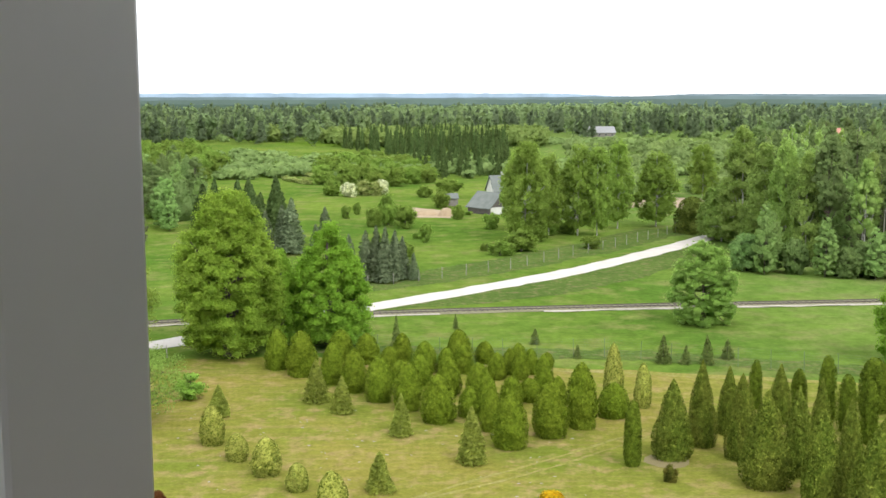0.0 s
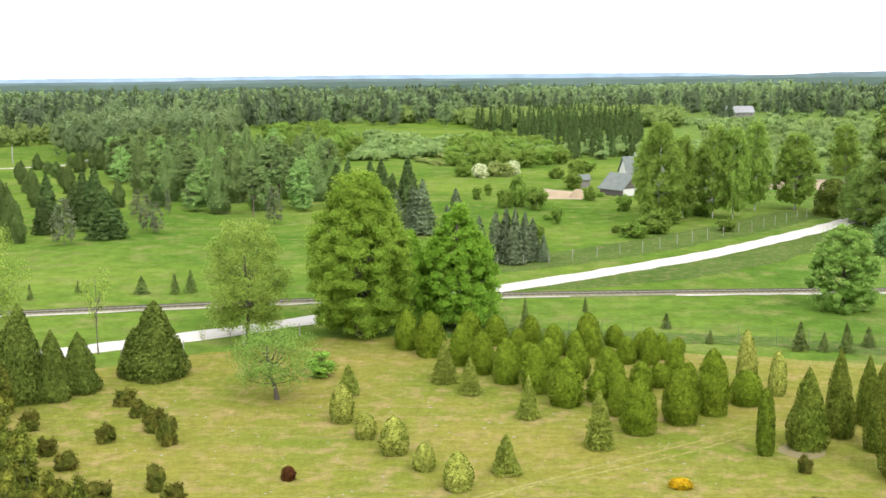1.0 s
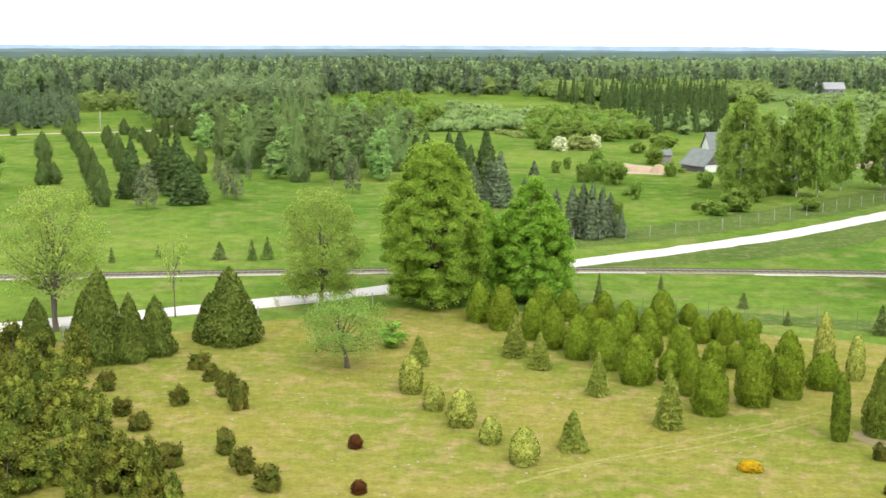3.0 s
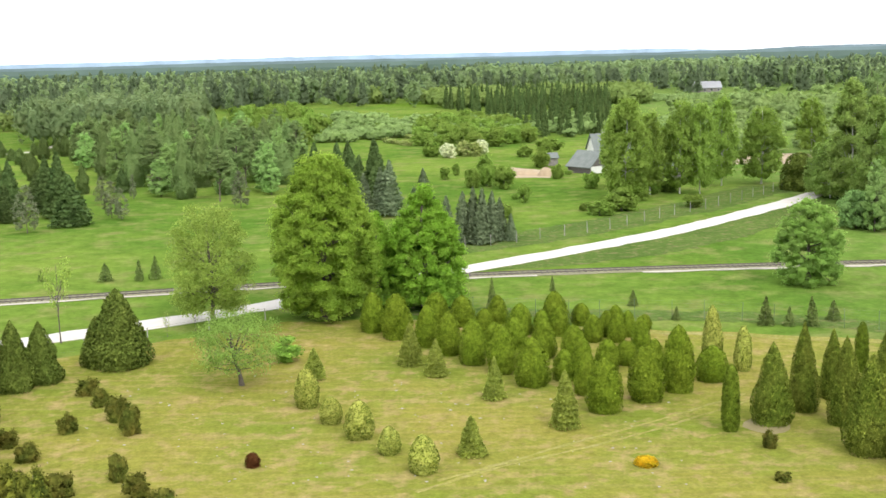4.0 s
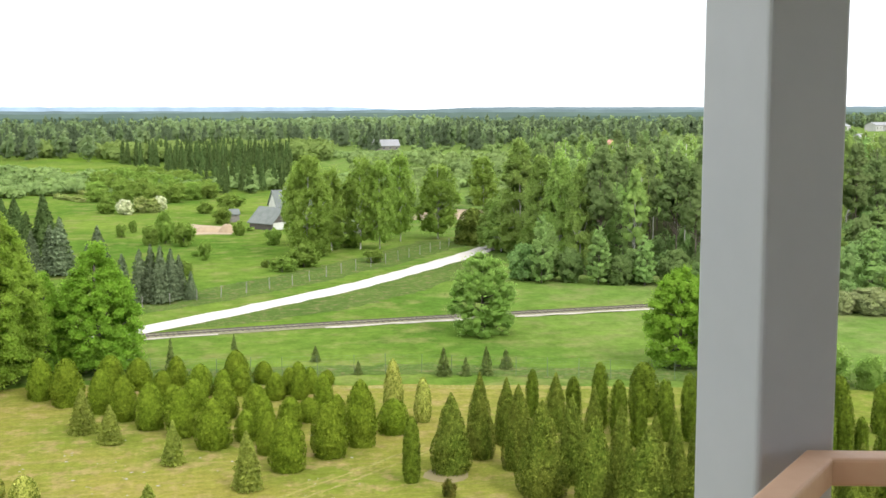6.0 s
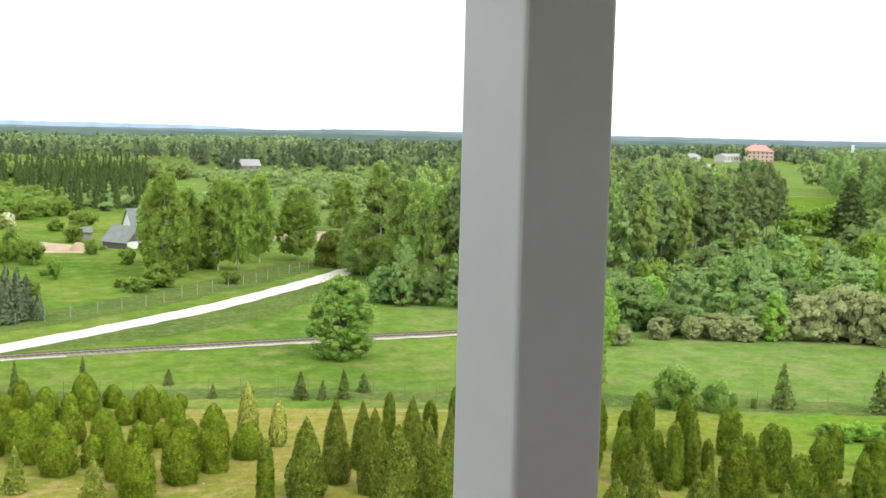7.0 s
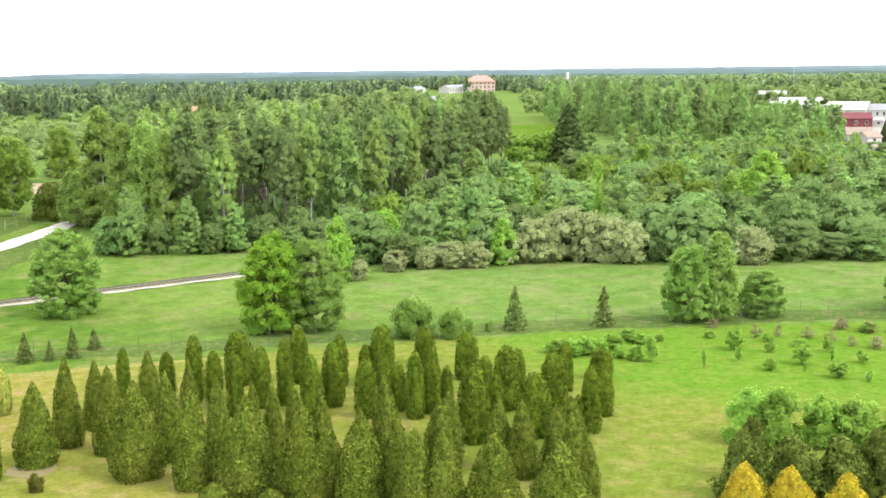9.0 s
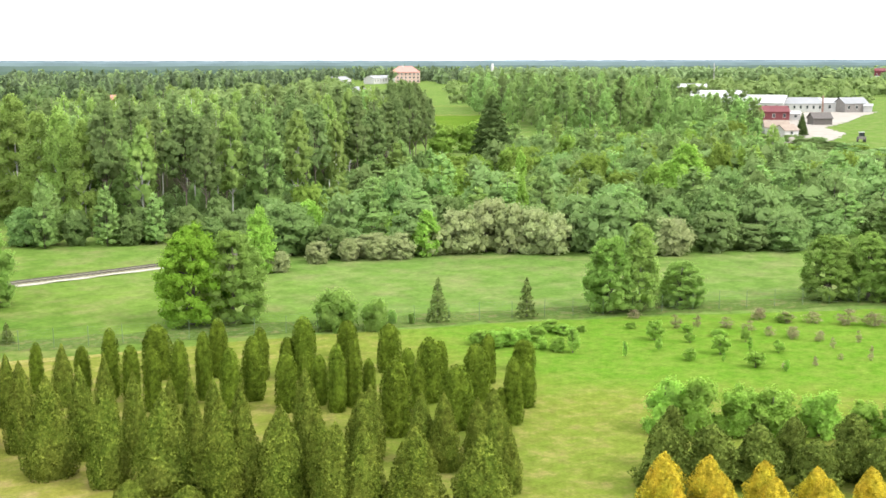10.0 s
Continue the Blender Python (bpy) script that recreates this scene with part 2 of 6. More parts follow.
F_EGG = foliage("thuja_green", (0.0477, 0.0833, 0.00828), (0.157, 0.208, 0.022), (0.172, 0.208, 0.0276), 0.22, 0.3, 0.07, dapple=0.36)
F_CONE = foliage("thuja_olive", (0.0474, 0.0738, 0.0114), (0.135, 0.166, 0.0277), (0.164, 0.168, 0.0366), 0.22, 0.35, 0.08, speckle=0.8, dapple=0.46)
F_COLUMN = foliage("thuja_deep", (0.0371, 0.0626, 0.00792), (0.101, 0.137, 0.0174), None, 0.22, 0.5, 0.08, speckle=0.8, dapple=0.46)
F_DARK = foliage("thuja_dark", (0.036, 0.0579, 0.012), (0.103, 0.129, 0.0299), None, 0.22, 0.4, 0.08, speckle=0.8, dapple=0.46)
F_GOLD = foliage("thuja_gold", (0.17, 0.179, 0.024), (0.46, 0.367, 0.0384), (0.48, 0.284, 0.04), 0.4, 0.5, 0.05, dapple=0.36)
F_VARI = foliage("variegated", (0.07, 0.105, 0.014), (0.32, 0.33, 0.09), (0.36, 0.36, 0.12), 0.3, 0.15, 0.06, speckle=1.0)
F_FIR = foliage("young_fir", (0.0935, 0.132, 0.026), (0.264, 0.292, 0.07), None, 0.5, 0.5, 0.08)
F_BROWN = foliage("bronze_thuja", (0.028, 0.046, 0.01), (0.13, 0.15, 0.026), (0.19, 0.14, 0.03), 0.25, 0.3, 0.16, dapple=0.42, speckle=0.9)
F_BUSH = foliage("bronze_bush", (0.034, 0.0486, 0.0108), (0.115, 0.122, 0.0252), (0.14, 0.0945, 0.0252), 0.45, 0.4, 0.1, dapple=0.36)
F_RED = foliage("barberry", (0.042, 0.015, 0.009), (0.091, 0.0375, 0.0165))
F_YELLOW = foliage("yellow_potentilla", (0.2, 0.2, 0.02), (0.6, 0.4, 0.02), (0.6, 0.32, 0.02))
F_LINDEN = foliage("linden_leaf", (0.127, 0.215, 0.033), (0.27, 0.379, 0.066), (0.31, 0.395, 0.0825), 0.62, 0.45, 0.08)
F_MAPLE = foliage("maple_leaf", (0.103, 0.209, 0.0286), (0.23, 0.373, 0.055), None, 0.62, 0.4, 0.08)
F_LIGHT = foliage("pale_leaf", (0.13, 0.2, 0.045), (0.27, 0.345, 0.085), (0.31, 0.375, 0.11), 0.55, 0.5, 0.06)
F_APPLE = foliage("apple_leaf", (0.09, 0.15, 0.036), (0.18, 0.262, 0.072), None, 0.55, 0.5, 0.08)
F_WILLOW = foliage("willow_leaf", (0.09, 0.151, 0.0511), (0.175, 0.259, 0.0995), (0.208, 0.289, 0.123), 0.58, vary=0.26)
F_SALLOW = foliage("sallow_leaf", (0.127, 0.223, 0.0555), (0.253, 0.373, 0.106), (0.304, 0.409, 0.133), 0.7, speckle=0.35, dapple=0.12)
F_GREYBUSH = foliage("grey_willow", (0.186, 0.224, 0.111), (0.275, 0.317, 0.162), (0.31, 0.328, 0.188), 0.55, 0.5, 0.14)
F_PINKBUSH = foliage("pinkish_bush", (0.15, 0.128, 0.085), (0.24, 0.2, 0.145), (0.2, 0.21, 0.11), 0.5)
F_BIRCH = foliage("birch_leaf", (0.132, 0.207, 0.0441), (0.236, 0.333, 0.0788), (0.259, 0.345, 0.0893), 0.6, 0.5, 0.12)
F_ORCHARD = foliage("orchard_leaf", (0.1, 0.165, 0.032), (0.185, 0.265, 0.06), (0.205, 0.275, 0.07), 0.58)
F_WBIRCH = foliage("wood_birch_leaf", (0.144, 0.222, 0.068), (0.261, 0.35, 0.118), (0.287, 0.362, 0.13), 0.6, speckle=0.35, dapple=0.12)
F_BRIGHT = foliage("bright_leaf", (0.1, 0.198, 0.022), (0.195, 0.32, 0.045), (0.215, 0.33, 0.052), 0.58, 0.5, 0.06)
F_ALDER = foliage("alder_leaf", (0.14, 0.229, 0.0819), (0.254, 0.368, 0.139), (0.282, 0.384, 0.157), 0.6, 0.5, 0.2, speckle=0.35, dapple=0.12)
F_THICKET = foliage("thicket_leaf", (0.116, 0.184, 0.072), (0.208, 0.295, 0.122), (0.231, 0.308, 0.138), 0.6, 0.5, 0.2, speckle=0.35, dapple=0.12)
F_PINE = foliage("pine_needle", (0.09, 0.14, 0.0563), (0.17, 0.232, 0.0954), (0.186, 0.224, 0.104), 0.5, 0.35, 0.18, speckle=0.35, dapple=0.12)
F_SPRUCE = foliage("spruce_needle", (0.034, 0.06, 0.024), (0.08, 0.115, 0.042), None, 0.35)
F_BLUE = foliage("blue_spruce_needle", (0.042, 0.064, 0.036), (0.13, 0.16, 0.105), None, 0.2)
F_WHITE = foliage("white_blossom", (0.16, 0.21, 0.08), (0.62, 0.62, 0.5), (0.7, 0.7, 0.6), speckle=0.9)
F_HALFWHITE = foliage("cream_blossom", (0.11, 0.17, 0.04), (0.4, 0.43, 0.2), (0.26, 0.32, 0.1), 0.5, 0.5, 0.12, speckle=0.9)
# F_FAR* leaves are lightened and blued: distance haze put into their colour
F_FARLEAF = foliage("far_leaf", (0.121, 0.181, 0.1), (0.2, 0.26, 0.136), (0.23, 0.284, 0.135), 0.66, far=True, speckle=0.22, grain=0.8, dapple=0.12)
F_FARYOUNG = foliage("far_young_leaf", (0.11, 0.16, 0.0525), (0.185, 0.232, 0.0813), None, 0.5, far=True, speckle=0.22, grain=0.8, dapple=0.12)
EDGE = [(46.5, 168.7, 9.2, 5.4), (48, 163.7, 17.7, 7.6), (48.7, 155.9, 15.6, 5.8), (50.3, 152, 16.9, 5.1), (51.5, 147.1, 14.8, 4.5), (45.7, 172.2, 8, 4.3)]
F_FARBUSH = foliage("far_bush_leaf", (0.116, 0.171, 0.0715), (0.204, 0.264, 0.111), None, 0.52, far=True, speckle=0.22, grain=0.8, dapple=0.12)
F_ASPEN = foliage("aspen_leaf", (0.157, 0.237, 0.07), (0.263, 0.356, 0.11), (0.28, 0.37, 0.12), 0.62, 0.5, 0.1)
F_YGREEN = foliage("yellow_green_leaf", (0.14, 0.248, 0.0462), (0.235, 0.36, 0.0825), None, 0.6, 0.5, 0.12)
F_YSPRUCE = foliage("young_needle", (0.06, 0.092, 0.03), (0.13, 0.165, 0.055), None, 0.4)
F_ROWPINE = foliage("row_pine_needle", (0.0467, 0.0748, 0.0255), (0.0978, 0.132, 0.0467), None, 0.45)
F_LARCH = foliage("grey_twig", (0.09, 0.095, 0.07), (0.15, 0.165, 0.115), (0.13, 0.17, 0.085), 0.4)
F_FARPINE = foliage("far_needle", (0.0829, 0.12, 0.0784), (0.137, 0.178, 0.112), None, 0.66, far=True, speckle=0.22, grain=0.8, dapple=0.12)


# ---- builders ----
def part(name, bm, material, parent=None, label=""):
    """One mesh object out of a bmesh or of a mesh, under a thing or a part."""
    if isinstance(bm, bmesh.types.BMesh):
        me = bpy.data.meshes.new(name)
        bm.to_mesh(me)
        bm.free()
    else:
        me = bm
    if not me.materials:
        me.materials.append(material)
    ob = new(name, me)
    if parent:
        ob.parent = parent
    return tagged(ob, label)


def raw(name, verts, faces, smooth=False):
    me = bpy.data.meshes.new(name)
    me.from_pydata([tuple(v) for v in verts], [], faces)
    if smooth:
        me.polygons.foreach_set("use_smooth", [True] * len(me.polygons))
    me.update()
    return me


def box(bm, x0, y0, z0, x1, y1, z1, bevel=0.0, m=None):
    made = bmesh.ops.create_cube(bm, size=1.0)["verts"]
    for v in made:
        v.co = Vector((x0 + (v.co.x + 0.5) * (x1 - x0), y0 + (v.co.y + 0.5) * (y1 - y0), z0 + (v.co.z + 0.5) * (z1 - z0)))
    if bevel:
        edges = list({e for v in made for e in v.link_edges})
        made = list({v for f in bmesh.ops.bevel(bm, geom=edges, offset=bevel, segments=3, affect="EDGES", profile=0.5)["faces"] for v in f.verts} | {v for v in made if v.is_valid})
    if m is not None:
        bmesh.ops.transform(bm, matrix=m, verts=made)
    return made


def tube(points, radii, sides=7):
    """Vertices and faces of a tapered limb along points."""
    verts, faces = [], []
    for i, (p, r) in enumerate(zip(points, radii)):
        a, b = points[max(i - 1, 0)], points[min(i + 1, len(points) - 1)]
        d = (Vector(b) - Vector(a)).normalized()
        s = d.cross(Vector((0.3, 0.9, 0.1))).normalized()
        t = d.cross(s)
        for k in range(sides):
            an = 2 * math.pi * k / sides
            verts.append(Vector(p) + (s * math.cos(an) + t * math.sin(an)) * r)
    for i in range(len(points) - 1):
        for k in range(sides):
            j = (k + 1) % sides
            faces.append((i * sides + k, i * sides + j, (i + 1) * sides + j, (i + 1) * sides + k))
    faces.append(tuple((len(points) - 1) * sides + k for k in range(sides)))
    return verts, faces


def merge(pieces):
    verts, faces = [], []
    for v, f in pieces:
        k = len(verts)
        verts += list(v)
        faces += [tuple(i + k for i in q) for q in f]
    return verts, faces


def unit(a):
    return a / np.maximum(np.linalg.norm(a, axis=1, keepdims=True), 1e-9)


def sprays(pos, axis, facing, soft, length, width):
    """Small pointed sprays of leaves: long axis, facing and size each; soft is the way in which each one takes the light."""
    side = unit(np.cross(axis, facing))
    axis = unit(np.cross(facing, side))
    ln, wd = length[:, None], width[:, None]
    v = np.stack([pos - axis * ln * 0.4 - side * wd * 0.5, pos - axis * ln * 0.3 + side * wd * 0.5, pos + axis * ln * 0.6], 1).reshape(-1, 3)
    return v, np.repeat(unit(soft), 3, 0)


ICO_V = unit(np.array([(-1, 1.618, 0), (1, 1.618, 0), (-1, -1.618, 0), (1, -1.618, 0), (0, -1, 1.618), (0, 1, 1.618), (0, -1, -1.618), (0, 1, -1.618), (1.618, 0, -1), (1.618, 0, 1), (-1.618, 0, -1), (-1.618, 0, 1)]))
ICO_F = np.array([(0, 11, 5), (0, 5, 1), (0, 1, 7), (0, 7, 10), (0, 10, 11), (1, 5, 9), (5, 11, 4), (11, 10, 2), (10, 7, 6), (7, 1, 8), (3, 9, 4), (3, 4, 2), (3, 2, 6), (3, 6, 8), (3, 8, 9), (4, 9, 5), (2, 4, 11), (6, 2, 10), (8, 6, 7), (9, 8, 1)])


OCT_V = np.array([(1, 0, 0), (0, 1, 0), (-1, 0, 0), (0, -1, 0), (0, 0, 1), (0, 0, -1.0)])
OCT_F = np.array([(0, 1, 4), (1, 2, 4), (2, 3, 4), (3, 0, 4), (1, 0, 5), (2, 1, 5), (3, 2, 5), (0, 3, 5)])


def knots(rng, centres, sizes, low=False):
    """The dense inside of leafy clumps: one rough, low lump each. Sizes are half widths in x, y and z."""
    n, (BV, BF) = len(centres), (OCT_V, OCT_F) if low else (ICO_V, ICO_F)
    turn, m = rng.uniform(0, 6.283, n), len(BV)
    c, s = np.cos(turn)[:, None], np.sin(turn)[:, None]
    d = np.stack([BV[None, :, 0] * c - BV[None, :, 1] * s, BV[None, :, 0] * s + BV[None, :, 1] * c, np.broadcast_to(BV[None, :, 2], (n, m))], 2)
    v = np.asarray(centres)[:, None] + d * np.asarray(sizes)[:, None] * rng.uniform(0.8, 1.2, (n, m, 1))
    f = (BF[None] + (np.arange(n) * m)[:, None, None]).reshape(-1, 3)
    return v.reshape(-1, 3), f, d.reshape(-1, 3)


def leafy(name, v, soft, asp=1.0, core=None):
    """A mesh of sprays, brought from true proportions to a plant of height 1; core adds closed lumps: vertices, faces, light."""
    faces = np.arange(len(v)).reshape(-1, 3).tolist()
    if core:
        faces += (np.asarray(core[1]) + len(v)).tolist()
        v, soft = np.concatenate([v, core[0]]), np.concatenate([soft, unit(core[2])])
    v, soft = v * np.array([1, 1, 1 / asp]), unit(soft * np.array([1, 1, asp]))
    me = bpy.data.meshes.new(name)
    me.from_pydata(v.tolist(), [], faces)
    me.polygons.foreach_set("use_smooth", [True] * len(me.polygons))
    me.update()
    me.normals_split_custom_set_from_vertices(soft.tolist())
    return me


def waves(rng, k=6, lo=2.0, hi=6.0):
    d, ph = rng.normal(size=(k, 3)), rng.uniform(0, 6.28, k)
    d = d / np.linalg.norm(d, axis=1, keepdims=True) * rng.uniform(lo, hi, (k, 1))
    return lambda p: np.sin(p @ d.T + ph).mean(1)


def shell_crown(name, profile, seed, n, size, upright=0.7, lump=0.16, lobes=0, core=True, frill=0.25, asp=1.6, heart=0.84):
    """A dense bush of height 1 and greatest width 1 grown as sprays on a lumpy shell over a solid heart."""
    rng = np.random.default_rng(seed)
    u = rng.uniform(0, 1, n * 3)
    keep = rng.uniform(0, 1, n * 3) < (profile(u) / profile(np.linspace(0, 1, 60)).max() * 0.93 + 0.07)
    u = u[keep][:n]
    n = len(u)
    an = rng.uniform(0, 2 * math.pi, n)
    w, w2 = waves(rng), waves(rng, 8, 7.0, 13.0)

    def radius(an, u):
        q = np.stack([np.cos(an) * 0.5, np.sin(an) * 0.5, u * 1.6], 1)
        return profile(np.clip(u, 0, 1)) * (1 + lump * 1.2 * w(q * 2.2) + lump * 0.8 * w2(q * 1.3)) * (1 + (0.07 * np.sin(lobes * an + seed) if lobes else 0))

    def light(an, u, r):
        da = (radius(an + 0.06, u) - radius(an - 0.06, u)) / 0.12 / np.maximum(r, 0.08)
        du = (radius(an, u + 0.02) - radius(an, u - 0.02)) / 0.04 / asp
        out, round_ = np.stack([np.cos(an), np.sin(an), 0 * an], 1), np.stack([-np.sin(an), np.cos(an), 0 * an], 1)
        return unit(out - round_ * np.clip(da, -1.2, 1.2)[:, None] - up * np.clip(du, -2.5, 1.0)[:, None])
    up = np.array([[0, 0, 1.0]])
    out = np.stack([np.cos(an), np.sin(an), 0 * an], 1)
    r = radius(an, u)
    soft = unit(light(an, u, r) + rng.normal(size=(n, 3)) * 0.4)
    r = r * (1.08 - frill * rng.uniform(0, 1, n) ** 1.6)
    pos = out * r[:, None] + up * (u * asp)[:, None]
    nor = unit(soft + rng.normal(size=(n, 3)) * 0.5)
    ax = up * upright + out * (1 - upright) + rng.normal(size=(n, 3)) * 0.4
    ln = size * rng.uniform(0.7, 1.35, n)
    v, s = sprays(pos, ax, nor, soft, ln, ln * rng.uniform(0.5, 0.8, n))
    inside_ = None
    if core:
        rings, sides = 14, 18
        uu, a = np.repeat(0.005 + 0.965 * np.linspace(0, 1, rings), sides), np.tile(np.arange(sides) * 2 * math.pi / sides, rings)
        rr = radius(a, uu)
        hv = np.stack([np.cos(a) * rr * heart, np.sin(a) * rr * heart, uu * asp * 0.975], 1)
        f = []
        for i in range(rings - 1):
            for k in range(sides):
                b, c = i * sides + k, i * sides + (k + 1) % sides
                f += [(b, c, c + sides), (b, c + sides, b + sides)]
        f += [((rings - 1) * sides, (rings - 1) * sides + k, (rings - 1) * sides + k + 1) for k in range(1, sides - 1)]
        inside_ = (hv, f, light(a, uu, rr))
    return leafy(name, v, s, asp, inside_)


def clump_crown(name, centres, radii, seed, per, size, flat=0.8, tip=0.0, asp=1.0, knot=0.8):
    """A crown of many leafy clumps with gaps between them."""
    rng = np.random.default_rng(seed)
    P, N = [], []
    for c, r in zip(centres, radii):
        d = unit(rng.normal(size=(per, 3)) + np.array([0, 0, 0.45]))
        rr = r * 1.32 * rng.uniform(0.1, 1, (per, 1)) ** 0.55
        P.append(np.array(c) + d * rr * np.array([1, 1, flat]))
        N.append(d * np.array([1, 1, 1 / flat]))
    P, N = np.concatenate(P), unit(np.concatenate(N))
    k = len(P)
    mid = (P.max(0) + P.min(0)) / 2 - np.array([0, 0, 0.15])
    soft = unit(N * 0.16 + unit(P - mid) * 0.5 + np.array([0, 0, 0.42]) + rng.normal(size=(k, 3)) * 0.32)
    nor = unit(soft + rng.normal(size=(k, 3)) * 0.5)
    ax = rng.normal(size=(k, 3)) + np.array([0, 0, -tip])
    ln = size * rng.uniform(0.65, 1.4, k)
    v, s = sprays(P, ax, nor, soft, ln, ln * rng.uniform(0.6, 0.95, k))
    if not knot:
        return leafy(name, v, s, asp)
    deep = np.array(centres)[::5] * np.array([0.55, 0.55, 0.96])      # fuller lumps close to the stem
    hub = np.concatenate([np.array(centres), deep])
    wide = np.concatenate([np.array(radii) * knot, np.array(radii)[::5] * 1.7 * knot])
    kv, kf, kd = knots(rng, hub, wide[:, None] * np.array([[1, 1, flat]]), per < 22)
    return leafy(name, v, s, asp, (kv, kf, kd * 0.1 + unit(kv - mid) * 0.5 + np.array([0, 0, 0.45])))


def ball_centres(seed, n, bottom, top, shape, rad, inner=0.35):
    """Clump centres in a crown of width 1 between two heights; shape(u) is its half width, u from 0 to 1."""
    rng = np.random.default_rng(seed)
    out, rs = [], []
    while len(out) < n:
        u = rng.uniform(0, 1)
        hw = shape(u)
        if rng.uniform() > hw / 0.5 + 0.15:
            continue
        a = rng.uniform(0, 6.283)
        r = hw * (1 - rad / 0.5 * 0.7) * math.sqrt(rng.uniform(inner, 1))
        out.append((math.cos(a) * r, math.sin(a) * r, bottom + (top - bottom) * u))
        rs.append(rad * rng.uniform(0.75, 1.3))
    return out, rs


def limbs(seed, base_r, height, targets, lean=(0, 0), split=0.3, sides=7):
    """A trunk with limbs that reach out to the clumps."""
    rng = np.random.default_rng(seed)
    pts = [(lean[0] * u + 0.012 * math.sin(7 * u + seed), lean[1] * u + 0.012 * math.cos(5 * u + seed), height * u) for u in np.linspace(0, 1, 7)]
    rad = [base_r * (1.35 if i == 0 else 1 - 0.72 * i / 6) for i in range(7)]
    pieces = [tube(pts, rad, sides)]
    for t in targets:
        h = min(max(split * height, t[2] * rng.uniform(0.45, 0.8)), height * 0.95)
        u = h / height
        a = Vector((lean[0] * u, lean[1] * u, h))
        b = Vector(t)
        mid = a.lerp(b, 0.5) + Vector((0, 0, -0.02))
        r = base_r * (0.45 - 0.25 * u)
        pieces.append(tube([a, mid, b], [r, r * 0.6, r * 0.2], 5))
    verts, faces = merge(pieces)
    k = len(pieces[0][0])
    for v, _ in pieces[1:]:
        ring = min(int(verts[k].z / height * 6), 5) * sides
        faces.append((k, ring, ring + 1))
        k += len(v)
    return verts, faces


class Kind:
    """A kind of plant in a few grown shapes; put() sets one down, size in metres."""
    def __init__(self, name, label, category, group, shapes, kind=""):
        self.name, self.label, self.category, self.group, self.shapes, self.kind = name, label, category, group, shapes, kind
        self.first, self.count, self.wide = {}, 0, 1.0

    def put(self, x, y, h, w, label="", turn=None, which=None, z=0.0):
        i = self.count % len(self.shapes) if which is None else which
        self.count += 1
        rz = (self.count * 137.5) % 360 if turn is None else turn
        m = pose(x, y, z, 0, 0, rz) @ Matrix.Diagonal((w, w, h, 1))
        if i in self.first:
            f = self.first[i].scale
            ob = copy_thing(self.first[i], m @ Matrix.Diagonal((1 / f.x, 1 / f.y, 1 / f.z, 1)))
        else:
            trunk, bark, crown, leaf = self.shapes[i]
            if trunk is None:
                ob = part(self.name, crown, leaf)
            else:
                ob = new(self.name)
                ob.empty_display_size = 0.2
                part("trunk", trunk, bark, ob)
                part("crown", crown, leaf, ob)
            tagged(ob, self.label, self.category, self.group, self.kind)
            ob.matrix_basis = m
            self.first[i] = ob
        if label:
            ob["label"] = label
        return ob

    def rows(self, *lists):
        for rows in lists:
            for x, y, h, w in rows:
                self.put(x, y, max(h, 0.5), max(w, 0.3) * self.wide)


def shell_kind(name, label, category, group, leaf, profile, n, size, count=3, seed=1, **kw):
    stem = raw(name + "_trunk", *tube([(0, 0, 0), (0, 0, 0.4), (0, 0, 0.9)], [0.04, 0.03, 0.008], 6), smooth=True)
    shapes = [(stem, M_BARK, shell_crown(name, profile, seed + 10 * i, int(n * 1.7), size * 0.8, **kw), leaf) for i in range(count)]
    return Kind(name, label, category, group, shapes)


def tree_kind(name, label, category, group, leaf, bark, n, per, size, shape, bottom=0.25, rad=0.12, trunk_r=0.03, reach=14, count=3, seed=1, lean=(0, 0), flat=0.75, tip=0.0, trunk_h=0.85, inner=0.35, asp=1.3, knot=0.68, fork=None):
    shapes = []
    for i in range(count):
        c, r = ball_centres(seed + 10 * i, n, bottom + rad * 0.4, 1 - rad * 0.6, shape, rad, inner)
        crown = clump_crown(name + "_crown", [(x, y, z * asp) for x, y, z in c], r, seed + i, int(per * 1.5), size * 0.7, flat, tip, asp, knot)
        stems = [limbs(seed + i, trunk_r, trunk_h, c[:reach] if not fork else [t for t in c[:reach] if t[0] > -0.05], lean)]
        if fork:
            stems.append(limbs(seed + i + 1, trunk_r * 0.8, trunk_h * 0.94, [t for t in c[:reach] if t[0] <= -0.05], fork))
        trunk = raw(name + "_trunk", *merge(stems), smooth=True)
        shapes.append((trunk, bark, crown, leaf))
    return Kind(name, label, category, group, shapes)


